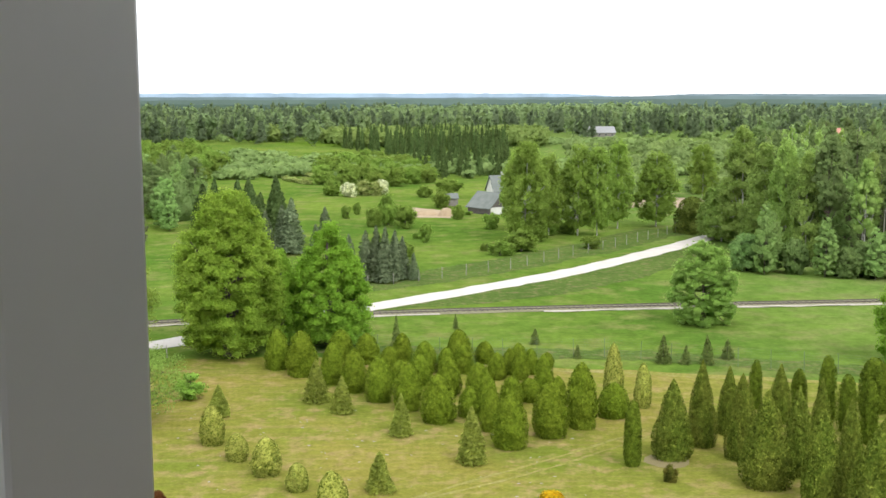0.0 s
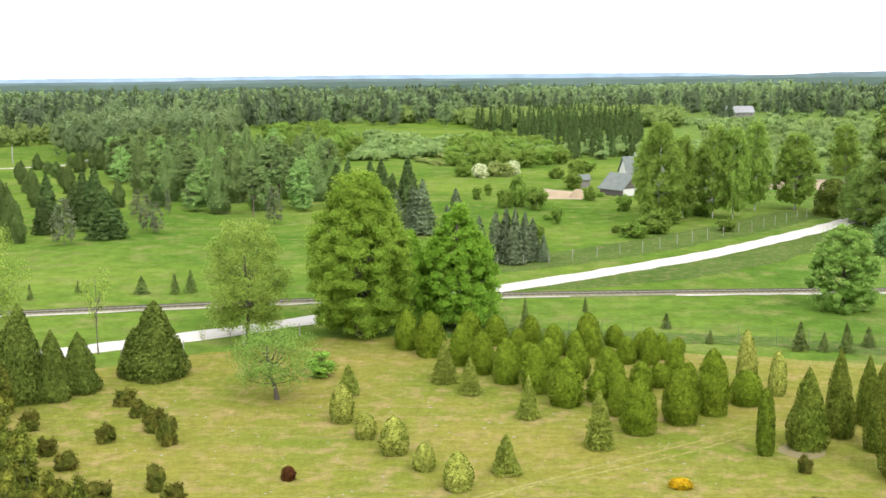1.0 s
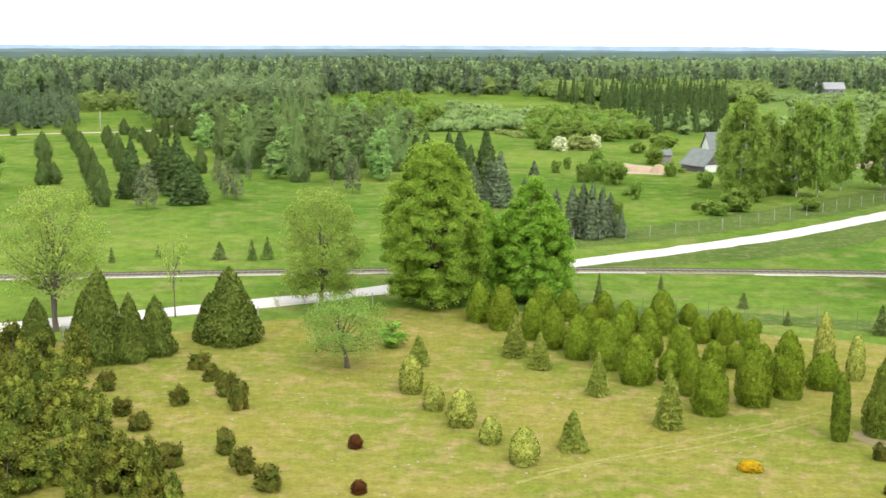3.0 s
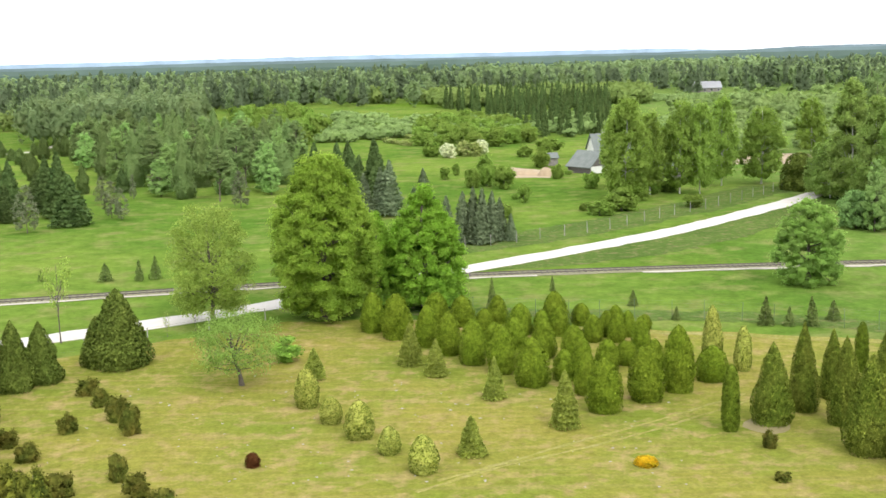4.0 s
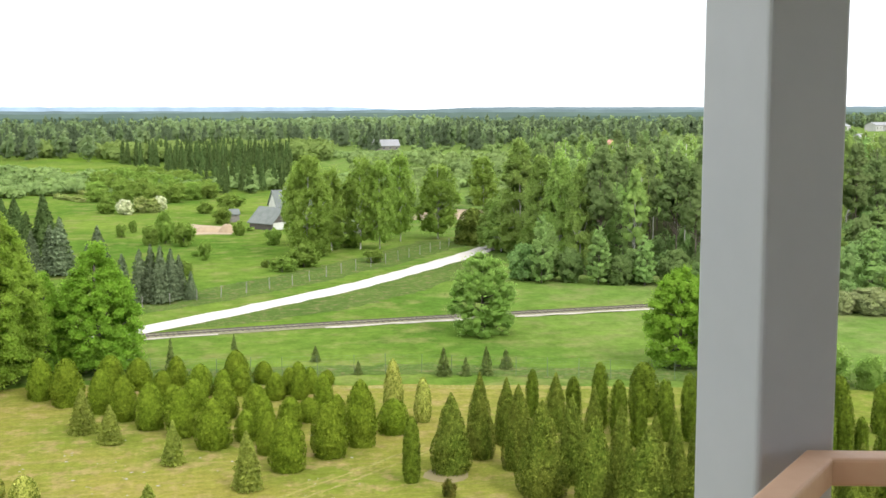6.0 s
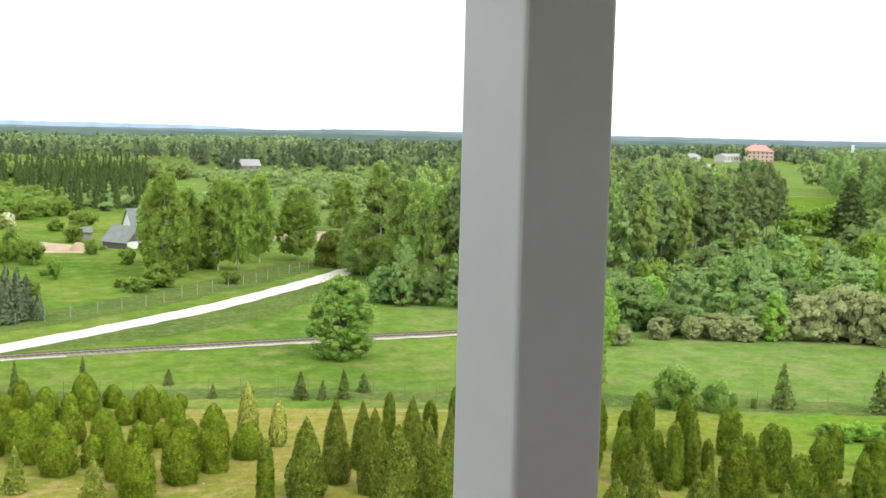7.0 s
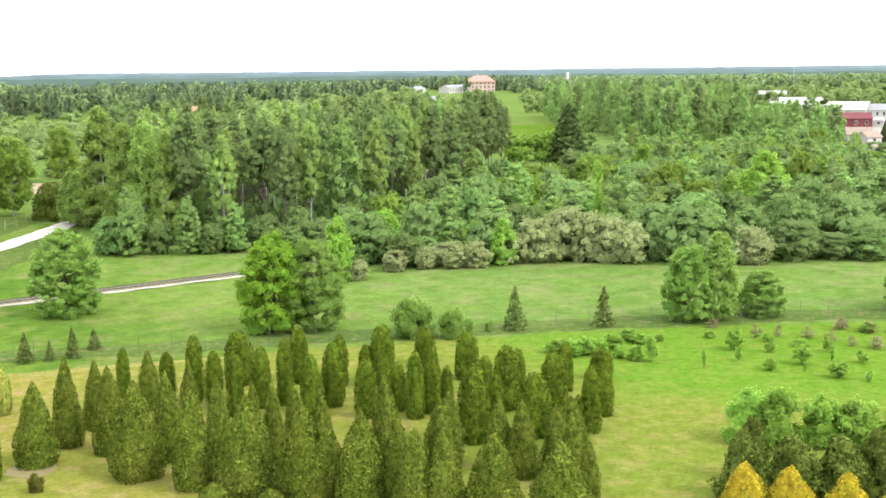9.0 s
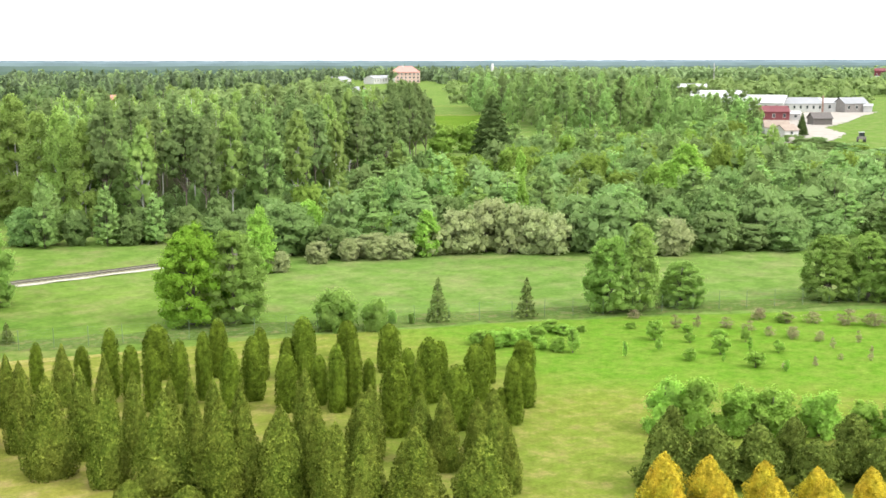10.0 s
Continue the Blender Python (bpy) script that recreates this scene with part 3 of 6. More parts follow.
def spruce_kind(name, label, category, group, leaf, n, size, tiers=11, count=3, seed=1, asp=2.2, power=0.9, trunk_r=0.04, jag=0.5, bottom=0.03):
    """Spruce or fir: tiers of drooping boughs round a thin stem."""
    def profile(u):
        v = np.clip((u - bottom) / (1 - bottom), 0, 1)
        return 0.5 * (1 - v) ** power * (0.9 + 0.2 * (np.mod(-v * tiers, 1.0) - 0.5)) * (u > bottom)
    shapes = []
    for i in range(count):
        crown = shell_crown(name + "_crown", profile, seed + 10 * i, int(n * 1.7), size * 0.82, -0.25, 0.2, 0, jag < 0.7, jag, asp, 0.6)
        trunk = raw(name + "_trunk", *tube([(0, 0, 0), (0, 0, 0.5), (0, 0, 0.97)], [trunk_r, trunk_r * 0.6, 0.006], 6), smooth=True)
        shapes.append((trunk, M_BARK, crown, leaf))
    return Kind(name, label, category, group, shapes)


# ---- measured places: x, y, height, width ----
EGG_A = [(-11, 90.6, 3.3, 1.9), (-8.9, 88.4, 3.6, 2.4), (-6.3, 85.7, 3.2, 1.8), (-4.6, 83.2, 3.2, 1.9), (-6.1, 93.6, 2.6, 2.1), (-3.9, 92.4, 2.5, 2.1), (-2.7, 80.5, 3.3, 2), (-0.6, 78.2, 3.4, 2.1), (1.4, 75, 3.3, 2.3), (-1, 92.9, 2.4, 1.6), (-2, 89.3, 2.1, 1.7), (-1.2, 85.7, 1.8, 1.7), (0.8, 89.1, 2.5, 1.9), (0.3, 84.8, 2.4, 1.9), (3.6, 91.7, 2.9, 2.1), (2.5, 88.7, 2.1, 1.5), (2.4, 82.2, 2.8, 1.8), (3.8, 88.6, 2.3, 1.5), (5.8, 92.2, 1.8, 1.6), (4.5, 80.5, 2.8, 1.9), (6.3, 86.6, 2.1, 1.6), (3.6, 76.2, 2.1, 1.6), (4.8, 72.8, 2.9, 1.6), (5.7, 69.1, 3.4, 2.2)]
EGG_B = [(8.5, 71.4, 3.6, 2.3), (10.8, 73.3, 4.4, 2.1), (13.4, 75.7, 2.4, 2.2), (8.5, 91.8, 1.7, 1.3), (8.1, 86.4, 2.3, 1.4), (7.5, 88.2, 2.1, 1.3), (9.1, 88, 2.1, 1.2), (9.5, 82.9, 2.8, 1.4), (10.7, 90.5, 1.2, 1.1), (6.7, 78.7, 2.2, 1.7), (8.1, 80, 1.7, 1.7), (9.9, 78.2, 2.3, 1.3), (4.8, 76, 3, 1.5)]
FIR = [(-7.2, 80.4, 3.1, 1.7), (-5.2, 77.5, 2.6, 1.4), (-1.1, 71.9, 2.8, 1.3), (3.1, 66, 3.5, 1.6), (-2.3, 61.3, 2.3, 1.4), (-13.6, 77, 2.2, 1.4)]
VARI = [(-13, 70.5, 2.6, 1.6), (-11, 67.2, 1.7, 1.4), (-8.9, 64.4, 2.3, 1.7), (-6.9, 61.7, 1.6, 1.3), (-4.8, 58.7, 2.1, 1.6)]
VTALL = [(13.9, 78.6, 4.5, 1.4), (15.9, 78, 3.2, 1.2)]
LONECOL = [(12.6, 65.2, 4, 1)]
CONE_A = [(15.3, 66.6, 4.9, 2.4), (17.7, 69, 5.5, 1.8), (20.1, 71.4, 4.5, 1.6), (19.4, 66.2, 5.3, 1.9), (19.4, 61.4, 5.5, 2.8), (21.8, 63.2, 5.3, 1.9), (24.2, 73.6, 4.1, 1.6), (21.4, 58.2, 5.4, 2.3), (23.8, 60.5, 5.3, 1.7), (23.5, 55.7, 5.3, 2.5), (24.4, 66.6, 4.9, 1.4), (26.7, 62.4, 4.1, 1.2), (26.9, 60, 4.7, 1.4), (29.2, 62, 3.7, 1.4), (25.8, 57.2, 3.8, 1.5), (25.2, 52.6, 5.5, 2.2), (26.4, 52.6, 4.8, 2), (29.2, 58.5, 4.1, 1.6), (27.5, 50.6, 5.1, 2.2), (30.5, 53.1, 4.8, 1.8), (34.2, 60, 3.8, 1.7), (29.1, 48, 4.6, 1.9), (30.2, 47.2, 4.4, 1.9), (33.8, 53, 4.1, 1.8)]
CONE_B = [(35.2, 54.4, 4, 1.5), (32.2, 45.7, 4.4, 2.4), (36.4, 51.1, 4.1, 1.5), (36.9, 49.7, 4.3, 1.5), (34.7, 43.6, 4.1, 2.4), (38.9, 49.3, 3.8, 1.4), (38, 46.8, 4, 1.3), (41.5, 51.2, 3.4, 1.6), (37.6, 45, 3.4, 1.1), (29.3, 50, 4.5, 1.7), (20.9, 53.9, 1.7, 1.8), (23.1, 52, 1.5, 1.7)]
COLUMN_A = [(23.7, 77.4, 3.5, 0.9), (26.2, 75.8, 3.2, 1.1), (27.3, 73.5, 4.7, 1.2), (27.9, 71.5, 3.9, 1.2), (31.5, 76, 3.9, 2), (28.3, 68.9, 4.3, 1.1), (30.5, 69.8, 4.2, 1.3), (32, 69.4, 4.6, 1.1), (35.2, 74, 4.2, 1.4), (32.5, 66.6, 4, 1.3), (34.6, 67.5, 4.3, 1.6), (37.1, 71.4, 3.8, 1.2), (39.8, 70.1, 4.4, 1.8), (35.1, 64, 3.9, 1.4), (38.8, 70.6, 3, 1.2), (37.6, 66.2, 2.9, 0.7), (37.5, 64, 3.3, 1.1), (37.6, 62, 4.4, 1.2), (45.1, 73, 2.9, 1.6), (39, 62.3, 4.5, 1.1), (40.4, 62.7, 2.9, 0.9), (45.5, 68, 3.5, 1.7), (38, 56, 4.8, 1.9), (44, 63.5, 2.9, 1.1)]
COLUMN_B = [(41.7, 58.9, 3, 1), (43.5, 60.3, 4.3, 1.8), (46.6, 63.3, 3.1, 1), (41.6, 54.8, 4, 2), (45.6, 58.1, 4, 1.8), (49.3, 61.5, 3.5, 1.1), (53.3, 62.5, 2.3, 1.6), (44.9, 53.5, 4.2, 1.2), (47.8, 55.7, 3, 1.2), (44.2, 53.8, 2.4, 0.9)]
GOLD = [(41.5, 38, 3.3, 1.8), (40.4, 36.6, 3, 1.5), (43.1, 36.6, 3.2, 1.8), (42.3, 35.2, 2.9, 1.6), (44.8, 34.7, 3.1, 1.8), (44.1, 33.5, 2.8, 1.6), (46.5, 33, 2.9, 1.8), (46.1, 32, 2.7, 1.6), (48.6, 31.5, 2.9, 1.8)]
DARKTH = [(44.1, 40.5, 3.5, 2.5), (46.4, 39.3, 3.4, 2.6), (48.6, 38.2, 3.3, 2.8), (51.9, 38.4, 3, 1.8), (50.3, 35.8, 2.7, 2.3), (53.2, 35.7, 3.6, 2.4), (52.4, 33.3, 3.1, 2.4), (54.6, 32.8, 3.2, 2.7), (46.7, 42.4, 3.6, 2)]
BRIGHT = [(51.3, 47.1, 3.2, 2.5), (52.5, 45.6, 3.4, 2.6), (54.4, 44.2, 2.9, 2.5), (55.7, 42.7, 2.8, 3), (57.8, 41, 2.7, 2.5), (60.2, 39.7, 2, 2.1), (61.4, 37.8, 2.6, 2.7)]
HEDGE = [(56.1, 69.1, 1.3, 1.7), (57.1, 68.6, 1.5, 1.3), (55.4, 70.3, 1.2, 1.3), (58.3, 68.7, 1.2, 1.2), (59.9, 68.9, 1.3, 1.3), (62.8, 70.4, 1, 1.4), (58.3, 66.4, 1, 0.8), (58.9, 65.2, 1.2, 1.1), (63, 69, 0.8, 1.2), (59.5, 64.1, 2.1, 0.8), (64.7, 68.8, 0.6, 0.7)]
NURS = [(61.8, 60.9, 1.3, 0.4), (67.4, 63.2, 1.8, 1.5), (65.1, 60.6, 1.1, 0.6), (68.8, 67.2, 0.6, 1), (64.9, 57.3, 1, 1.1), (69.1, 61.1, 0.9, 0.9), (72.6, 61.1, 0.6, 1.5), (68.1, 57.2, 1.6, 1.5), (72.7, 58.6, 1.2, 0.9), (70.8, 56.6, 1.2, 0.4), (67.2, 53.2, 1.3, 1.5), (72, 54.9, 1, 1), (68.1, 51.2, 0.9, 0.5), (66.6, 55.6, 0.8, 0.3), (71.4, 63.4, 0.7, 1), (80.9, 61.3, 0.9, 1.8)]
PINK = [(71.7, 69.7, 0.8, 1.3), (71.8, 65.1, 1.2, 1.1), (73.5, 64.3, 1.1, 0.8), (75.3, 62.7, 0.9, 1.4), (79.8, 63.2, 1, 1.4), (75.5, 60.6, 1, 1.2), (75.8, 58.7, 0.9, 1), (76.8, 57.3, 1, 1.2)]
PINK2 = [(80.3, 63.2, 1, 1.2), (80.8, 61, 1, 1.5), (82.4, 59.6, 1, 1.7), (76.5, 57, 1, 1.1), (77.5, 55.3, 0.9, 1), (84.3, 57.4, 1.3, 2.2), (85.7, 55.8, 1.2, 2.3), (68.5, 51.7, 0.6, 0.4), (70.9, 50.8, 0.8, 0.5), (76.4, 53.3, 0.9, 0.5), (74, 50.9, 0.5, 0.5), (79.6, 53.2, 1, 0.6), (75.5, 49.4, 1.2, 0.5)]
BIGCONE = [(-35.9, 74.4, 6.8, 3.7), (-37.3, 74.9, 4.9, 2.5), (-33.9, 74.9, 4.9, 2.7), (-32.8, 76.9, 4.3, 2.9), (-28.7, 81.3, 5.7, 4.9), (-30.3, 81.2, 3.7, 2.5), (-45.1, 72.2, 4.2, 2.3), (-42.1, 77.2, 3.8, 2.6), (-46.5, 71.7, 3.8, 2.5)]
DBUSH = [(-32.5, 67.9, 1.2, 1.5), (-29.4, 63.2, 1, 1.4), (-27.2, 60.7, 1, 1.4), (-26.8, 65.7, 1.1, 1.3), (-28.3, 73.6, 1.1, 1.6), (-26.6, 71.1, 1.1, 1.3), (-24.5, 68, 1.4, 1.6), (-22.8, 65.4, 1.7, 1.4), (-21, 57.7, 1.4, 1.1), (-19.2, 55.1, 1.2, 1.5), (-17.2, 53.1, 1.2, 1.7), (-23.4, 55.5, 1.2, 1.6)]
DBUSH2 = [(14.2, 62.1, 0.95, 0.85), (13.7, 57.1, 0.5, 0.9)]
BROWN = [(-39.5, 69.0, 3.6, 3.3), (-40.0, 66.8, 3.6, 2.7), (-40.0, 64.4, 3.9, 3.0), (-35.6, 59.4, 4.4, 3.4), (-32.5, 62.4, 4.4, 3.8), (-34.5, 61.6, 4.2, 3.1), (-29.6, 60.2, 3.1, 2.3), (-36.0, 70.8, 3.1, 2.5), (-38.2, 70.5, 2.9, 2.7), (-31.9, 59.0, 3.7, 2.9), (-32.8, 56.8, 3.6, 2.9), (-27.4, 56.0, 3.0, 2.7), (-27.8, 53.5, 3.0, 3.0), (-28.8, 51.7, 2.9, 2.9), (-24.4, 51.5, 3.7, 3.1), (-22.5, 50.5, 3.2, 2.2), (-29.6, 50.3, 2.7, 2.6), (-30.9, 50.0, 2.2, 2.3), (-25.6, 50.0, 3.1, 2.5), (-41.9, 63.6, 3.7, 3.3), (-38.0, 60.3, 3.0, 2.8), (-25.4, 55.2, 1.7, 1.8), (-23.8, 53.8, 1.3, 1.4), (-21.0, 49.8, 2.1, 1.6), (-47.0, 73.0, 4.2, 3.4), (-44.5, 71.0, 3.6, 3.0), (-43.5, 66.5, 3.8, 3.2), (-38.8, 62.8, 2.8, 2.6), (-33.6, 50.2, 2.3, 2.2), (-34.6, 48.4, 2.6, 2.6), (-31.6, 48.6, 2.6, 2.6)]
RED = [(-14.2, 59.7, 0.8, 0.8), (-12.6, 53.3, 0.7, 0.8)]
YELL = [(7.1, 59.6, 0.42, 1.2)]
YOUNG = [(20.3, 91.1, 2.4, 1.1), (22.1, 90.8, 1.6, 0.8), (23.8, 90.7, 2.4, 1), (26, 92.5, 1.7, 1), (57.6, 78.8, 3.8, 1.6), (64.7, 75.6, 3.5, 1.5)]
YOUNG2 = [(-47.8, 114.2, 1.2, 0.6), (-40.9, 113.7, 1.9, 1.3), (-37.4, 113.7, 2.2, 0.9), (-36, 114.6, 2.4, 1.1), (-51.2, 110.2, 1.6, 0.6), (-1.5, 97.7, 2.9, 0.8), (4, 105.8, 1.5, 0.5), (10.7, 99, 1.4, 0.8), (13.6, 93.3, 1.2, 0.6)]
BLUESPR = [(-7.4, 139.3, 5, 1.9), (-5.2, 133.8, 6.1, 2.2), (-4, 133.6, 6.7, 2), (-2.9, 132.8, 6.6, 2.1), (-1.8, 134.7, 6, 2.1), (-0.9, 136.5, 5.1, 1.7), (0.4, 135, 3.3, 1.2)]
DARKSPR = [(-19.4, 170.1, 9.9, 4.0), (-21.6, 169.0, 7.6, 3.2), (-30.6, 184.0, 8.4, 3.6), (-27.0, 197.4, 7.6, 3.2), (-27.6, 188.6, 8.0, 3.6), (-33.5, 190.0, 7.2, 3.8), (-24.0, 178.0, 8.0, 3.4), (-22.5, 193.0, 6.0, 3.0)]
GREYSPR = [(-19.4, 155.9, 6.2, 3.0), (-16.1, 158.3, 7.8, 3.6), (-17.6, 160.5, 6.6, 3.0), (-12.4, 171.5, 5.2, 2.6), (-11.2, 166.0, 3.9, 2.0), (-13.4, 166.5, 3.2, 1.8)]
DARKSPR2 = [(155.8, 194.3, 14.2, 9.6)]
ROW = [(-145.5, 263.8, 2.3, 2.1), (-112.3, 214.3, 5.1, 3.8), (-98.6, 188.1, 3.9, 2.9), (-90.1, 171.1, 3.5, 3.2), (-88.9, 172.7, 2.8, 2.5), (-134.9, 270.2, 3.2, 3.2), (-124.3, 251.3, 4.9, 3.8), (-114.6, 233.5, 3.9, 3.5), (-105.6, 216.9, 4.0, 3.5), (-97.9, 202.3, 4.3, 3.1), (-90.5, 188.0, 4.5, 3.1), (-84.1, 175.4, 4.8, 2.8), (-77.8, 163.2, 5.4, 2.8), (-71.9, 151.5, 6.7, 3.1), (-70.0, 149.3, 5.0, 2.4), (-116.1, 251.1, 3.3, 2.7), (-107.8, 234.6, 4.1, 2.5), (-98.8, 216.8, 4.6, 2.6), (-91.9, 203.5, 5.2, 2.8), (-86.4, 192.5, 5.5, 2.7), (-120.4, 271.4, 3.3, 3.2), (-113.8, 262.0, 2.9, 3.3), (-107.4, 251.5, 3.2, 3.2), (-97.5, 231.5, 3.7, 3.4), (-89.8, 215.3, 4.6, 3.4), (-114.3, 276.3, 3.1, 2.3), (-106.8, 263.6, 4.6, 3.9), (-109.1, 277.7, 3.3, 3.2), (-104.5, 271.3, 4.2, 3.7), (-97.7, 258.5, 3.9, 3.0), (-89.3, 241.6, 4.4, 3.3), (-87.4, 240.5, 3.9, 3.0), (-71.5, 191.7, 4.1, 2.6), (-79.2, 192.1, 4.4, 2.8), (-152.3, 288.7, 3.0, 2.5)]
ROW2 = [(-72.4, 164.6, 8.1, 3.9), (-70.2, 158.0, 5.4, 2.9), (-68.4, 168.3, 8.5, 3.9), (-64.2, 162.4, 9.4, 4.6), (-59.4, 154.0, 6.9, 5.0), (-74.7, 179.9, 5.0, 3.2), (-65.2, 193.1, 4.1, 2.8)]
BIRCH = [(17.5, 170.1, 15.3, 6.8), (21.6, 176.2, 12.9, 5.5), (26.3, 177.1, 14.5, 5.4), (29.2, 176.7, 14.1, 4.8), (34.2, 186, 14.6, 5), (41, 188, 12.6, 6.9), (61.4, 237.1, 11.7, 6.2), (17.5, 187.7, 12.8, 4.6)]
JUNI = [(44.9, 179.7, 5, 3.8)]
ROUND = [(27.8, 107.5, 8, 6.9)]
PAIR = [(40.6, 90.1, 8.6, 6.4), (43.6, 88.8, 8.0, 6.2)]
RIGHT = [(72.1, 73, 6.8, 5.1), (74.3, 71.6, 8.3, 3.6), (78.8, 70.9, 4.1, 4.7)]
RIGHT2 = [(92, 64.8, 6.2, 5.6), (94.7, 62.6, 6.3, 4.9), (96.5, 60, 5.9, 4.9)]
WBUSH = [(49.2, 81.4, 3.4, 3.9), (51.6, 79.2, 2.6, 2.4), (54.1, 80.5, 1.2, 0.9), (55.4, 79.5, 0.9, 0.7)]
BIGTREE = [(-15.6, 95.7, 14.3, 9.9), (-7.4, 99.7, 11, 7.9), (-11.6, 99.7, 8.6, 4.6)]
LIGHT = [(-24.9, 93.9, 10.2, 7.9)]
TALL = [(-43.1, 82.2, 11.4, 9.1)]
THIN = [(-35.7, 88, 7.5, 2.9), (-27.6, 89.7, 2.1, 0.6), (-25.8, 91.6, 2, 0.7)]
APPLE = [(-18.4, 75.4, 5.1, 7.0)]
FARBUSH = [(13.4, 185.8, 2.7, 2.9), (-0.4, 155.2, 1.9, 3.3), (-2.3, 156.8, 1.2, 2.6), (2.5, 169.8, 2.8, 2.1), (-5.5, 190.2, 3.2, 2.8), (-3.2, 192.6, 5, 3.7), (-0.4, 187.6, 3.8, 4), (-9.1, 210.5, 2.2, 1.6), (1.3, 174.5, 0.8, 1.7), (-10.7, 203.2, 2.3, 2), (6.5, 221.8, 3.1, 4.3), (8.8, 201.3, 2.4, 2.4), (11.2, 208.4, 0.7, 1.8)]
GREYTREE = [(-63.0, 147.7, 6.5, 3.6), (-63.0, 176.4, 4.6, 2.4), (-56.2, 160.9, 5.5, 2.8), (-54.0, 158.6, 4.7, 2.1), (-39.6, 169.6, 5.7, 2.9), (-59.1, 191.7, 4.8, 2.9), (-59.9, 182.4, 4.2, 1.3)]
WESTBIRCH = [(-95.2, 162.5, 8.9, 5.9)]
WESTPINE = [(-42.8, 206.8, 7.8, 7.4), (-40.7, 212.4, 6.5, 4.2), (-51.1, 231.1, 6.2, 4.6)]
FARMBUSH = [(12.5, 155.3, 1.9, 4.0), (15.7, 159.3, 3.0, 4.7), (19.1, 170.1, 3.2, 4.2), (11.0, 159.9, 1.1, 2.3), (14.5, 160.8, 2.0, 3.2), (25.8, 161.4, 1.9, 3.0), (9.1, 244.3, 3.9, 6.7), (4.0, 244.9, 2.3, 3.6), (21.9, 177.3, 2.0, 3.0), (25.1, 180.1, 1.7, 3.6)]
FRONTGREY = [(71.8, 110.9, 2.5, 4.5), (78.8, 109.1, 3.4, 4.1), (81.7, 108.0, 4.4, 4.8), (84.8, 106.7, 5.3, 5.5), (86.9, 104.9, 5.0, 4.3), (89.0, 103.3, 4.5, 5.0), (90.3, 100.9, 4.1, 4.3), (86.9, 108.2, 5.2, 4.0), (100.0, 93.7, 3.6, 4.0), (101.0, 92.1, 3.6, 3.9)]
FRONTGREEN = [(75.4, 110.5, 4.9, 4.5), (92.5, 98.3, 4.7, 6.2), (94.3, 95.0, 6.7, 7.7), (97.5, 93.0, 4.8, 5.2), (105.5, 89.5, 3.3, 4.7), (108.9, 87.5, 3.0, 5.4), (112.5, 85.3, 4.3, 5.4), (69.9, 112.8, 2.9, 3.8)]
RAILBUSH = [(57.9, 107.7, 2.1, 3.3), (63.9, 109.7, 2.3, 3.1), (67.5, 109.1, 2.4, 2.7), (70.5, 108.3, 2.5, 3.8), (72.8, 106.7, 2.8, 3.8)]
RAILTREE = [(55.9, 107.8, 7.1, 3.6), (67.3, 117.7, 6.1, 4.6), (75.9, 106.4, 5.3, 3.8)]
SPIKE = [(90.9, 107.3, 8.4, 1.8), (107.2, 127.1, 9.3, 2.4)]
YELLOWTREE = [(128.1, 115.5, 10.1, 8.3), (81.8, 118.7, 3.9, 3.2), (127.3, 101.5, 2.9, 3.9)]
SILVER = [(120.8, 103.1, 6.3, 5.5), (117.1, 102.6, 4.9, 6.0), (126.0, 96.1, 3.0, 3.1), (130.6, 137.2, 7.0, 6.4), (96.1, 138.1, 6.8, 3.6)]
WHITE = [(-12.3, 247.0, 3.0, 4.0), (-5.3, 252.4, 3.0, 3.6)]
HALFWHITE = [(-9.1, 250.4, 3.2, 4.4), (-7.0, 249.5, 3.0, 4.0)]
HEDGEROW = [(-30.3 + 1.0 * k, 293.8 - 1.91 * k) for k in range(8)] + [(-28.6 + 1.14 * k, 315 - 3.0 * k) for k in range(8)]


# ---- ground ----
def sheet(name, pts, z, material, label, edge=0.0, seed=1, step=2.0):
    """A flat patch with a slightly ragged outline."""
    rng = random.Random(seed)
    out = []
    for i, p in enumerate(pts):
        q = pts[(i + 1) % len(pts)]
        k = max(1, int(math.dist(p, q) / step)) if edge else 1
        for s in range(k):
            u = s / k
            out.append((p[0] + (q[0] - p[0]) * u + rng.uniform(-edge, edge), p[1] + (q[1] - p[1]) * u + rng.uniform(-edge, edge), z))
    bm = bmesh.new()
    bm.faces.new([bm.verts.new(v) for v in out])
    bm.normal_update()
    if bm.faces[:][0].normal.z < 0:
        bmesh.ops.reverse_faces(bm, faces=bm.faces[:])
    bmesh.ops.triangulate(bm, faces=bm.faces[:])
    return tagged(part(name, bm, material), label, "ground", "", "structure")


def smooth_line(pts, step):
    """Evenly spaced points on a smooth line through pts."""
    out = []
    for i in range(len(pts) - 1):
        p0, p1, p2, p3 = (Vector(pts[max(0, min(len(pts) - 1, i + k))]) for k in (-1, 0, 1, 2))
        n = max(1, int((p2 - p1).length / step))
        for s in range(n):
            t = s / n
            out.append(0.5 * ((2 * p1) + (p2 - p0) * t + (2 * p0 - 5 * p1 + 4 * p2 - p3) * t * t + (3 * p1 - p0 - 3 * p2 + p3) * t ** 3))
    return out + [Vector(pts[-1])]


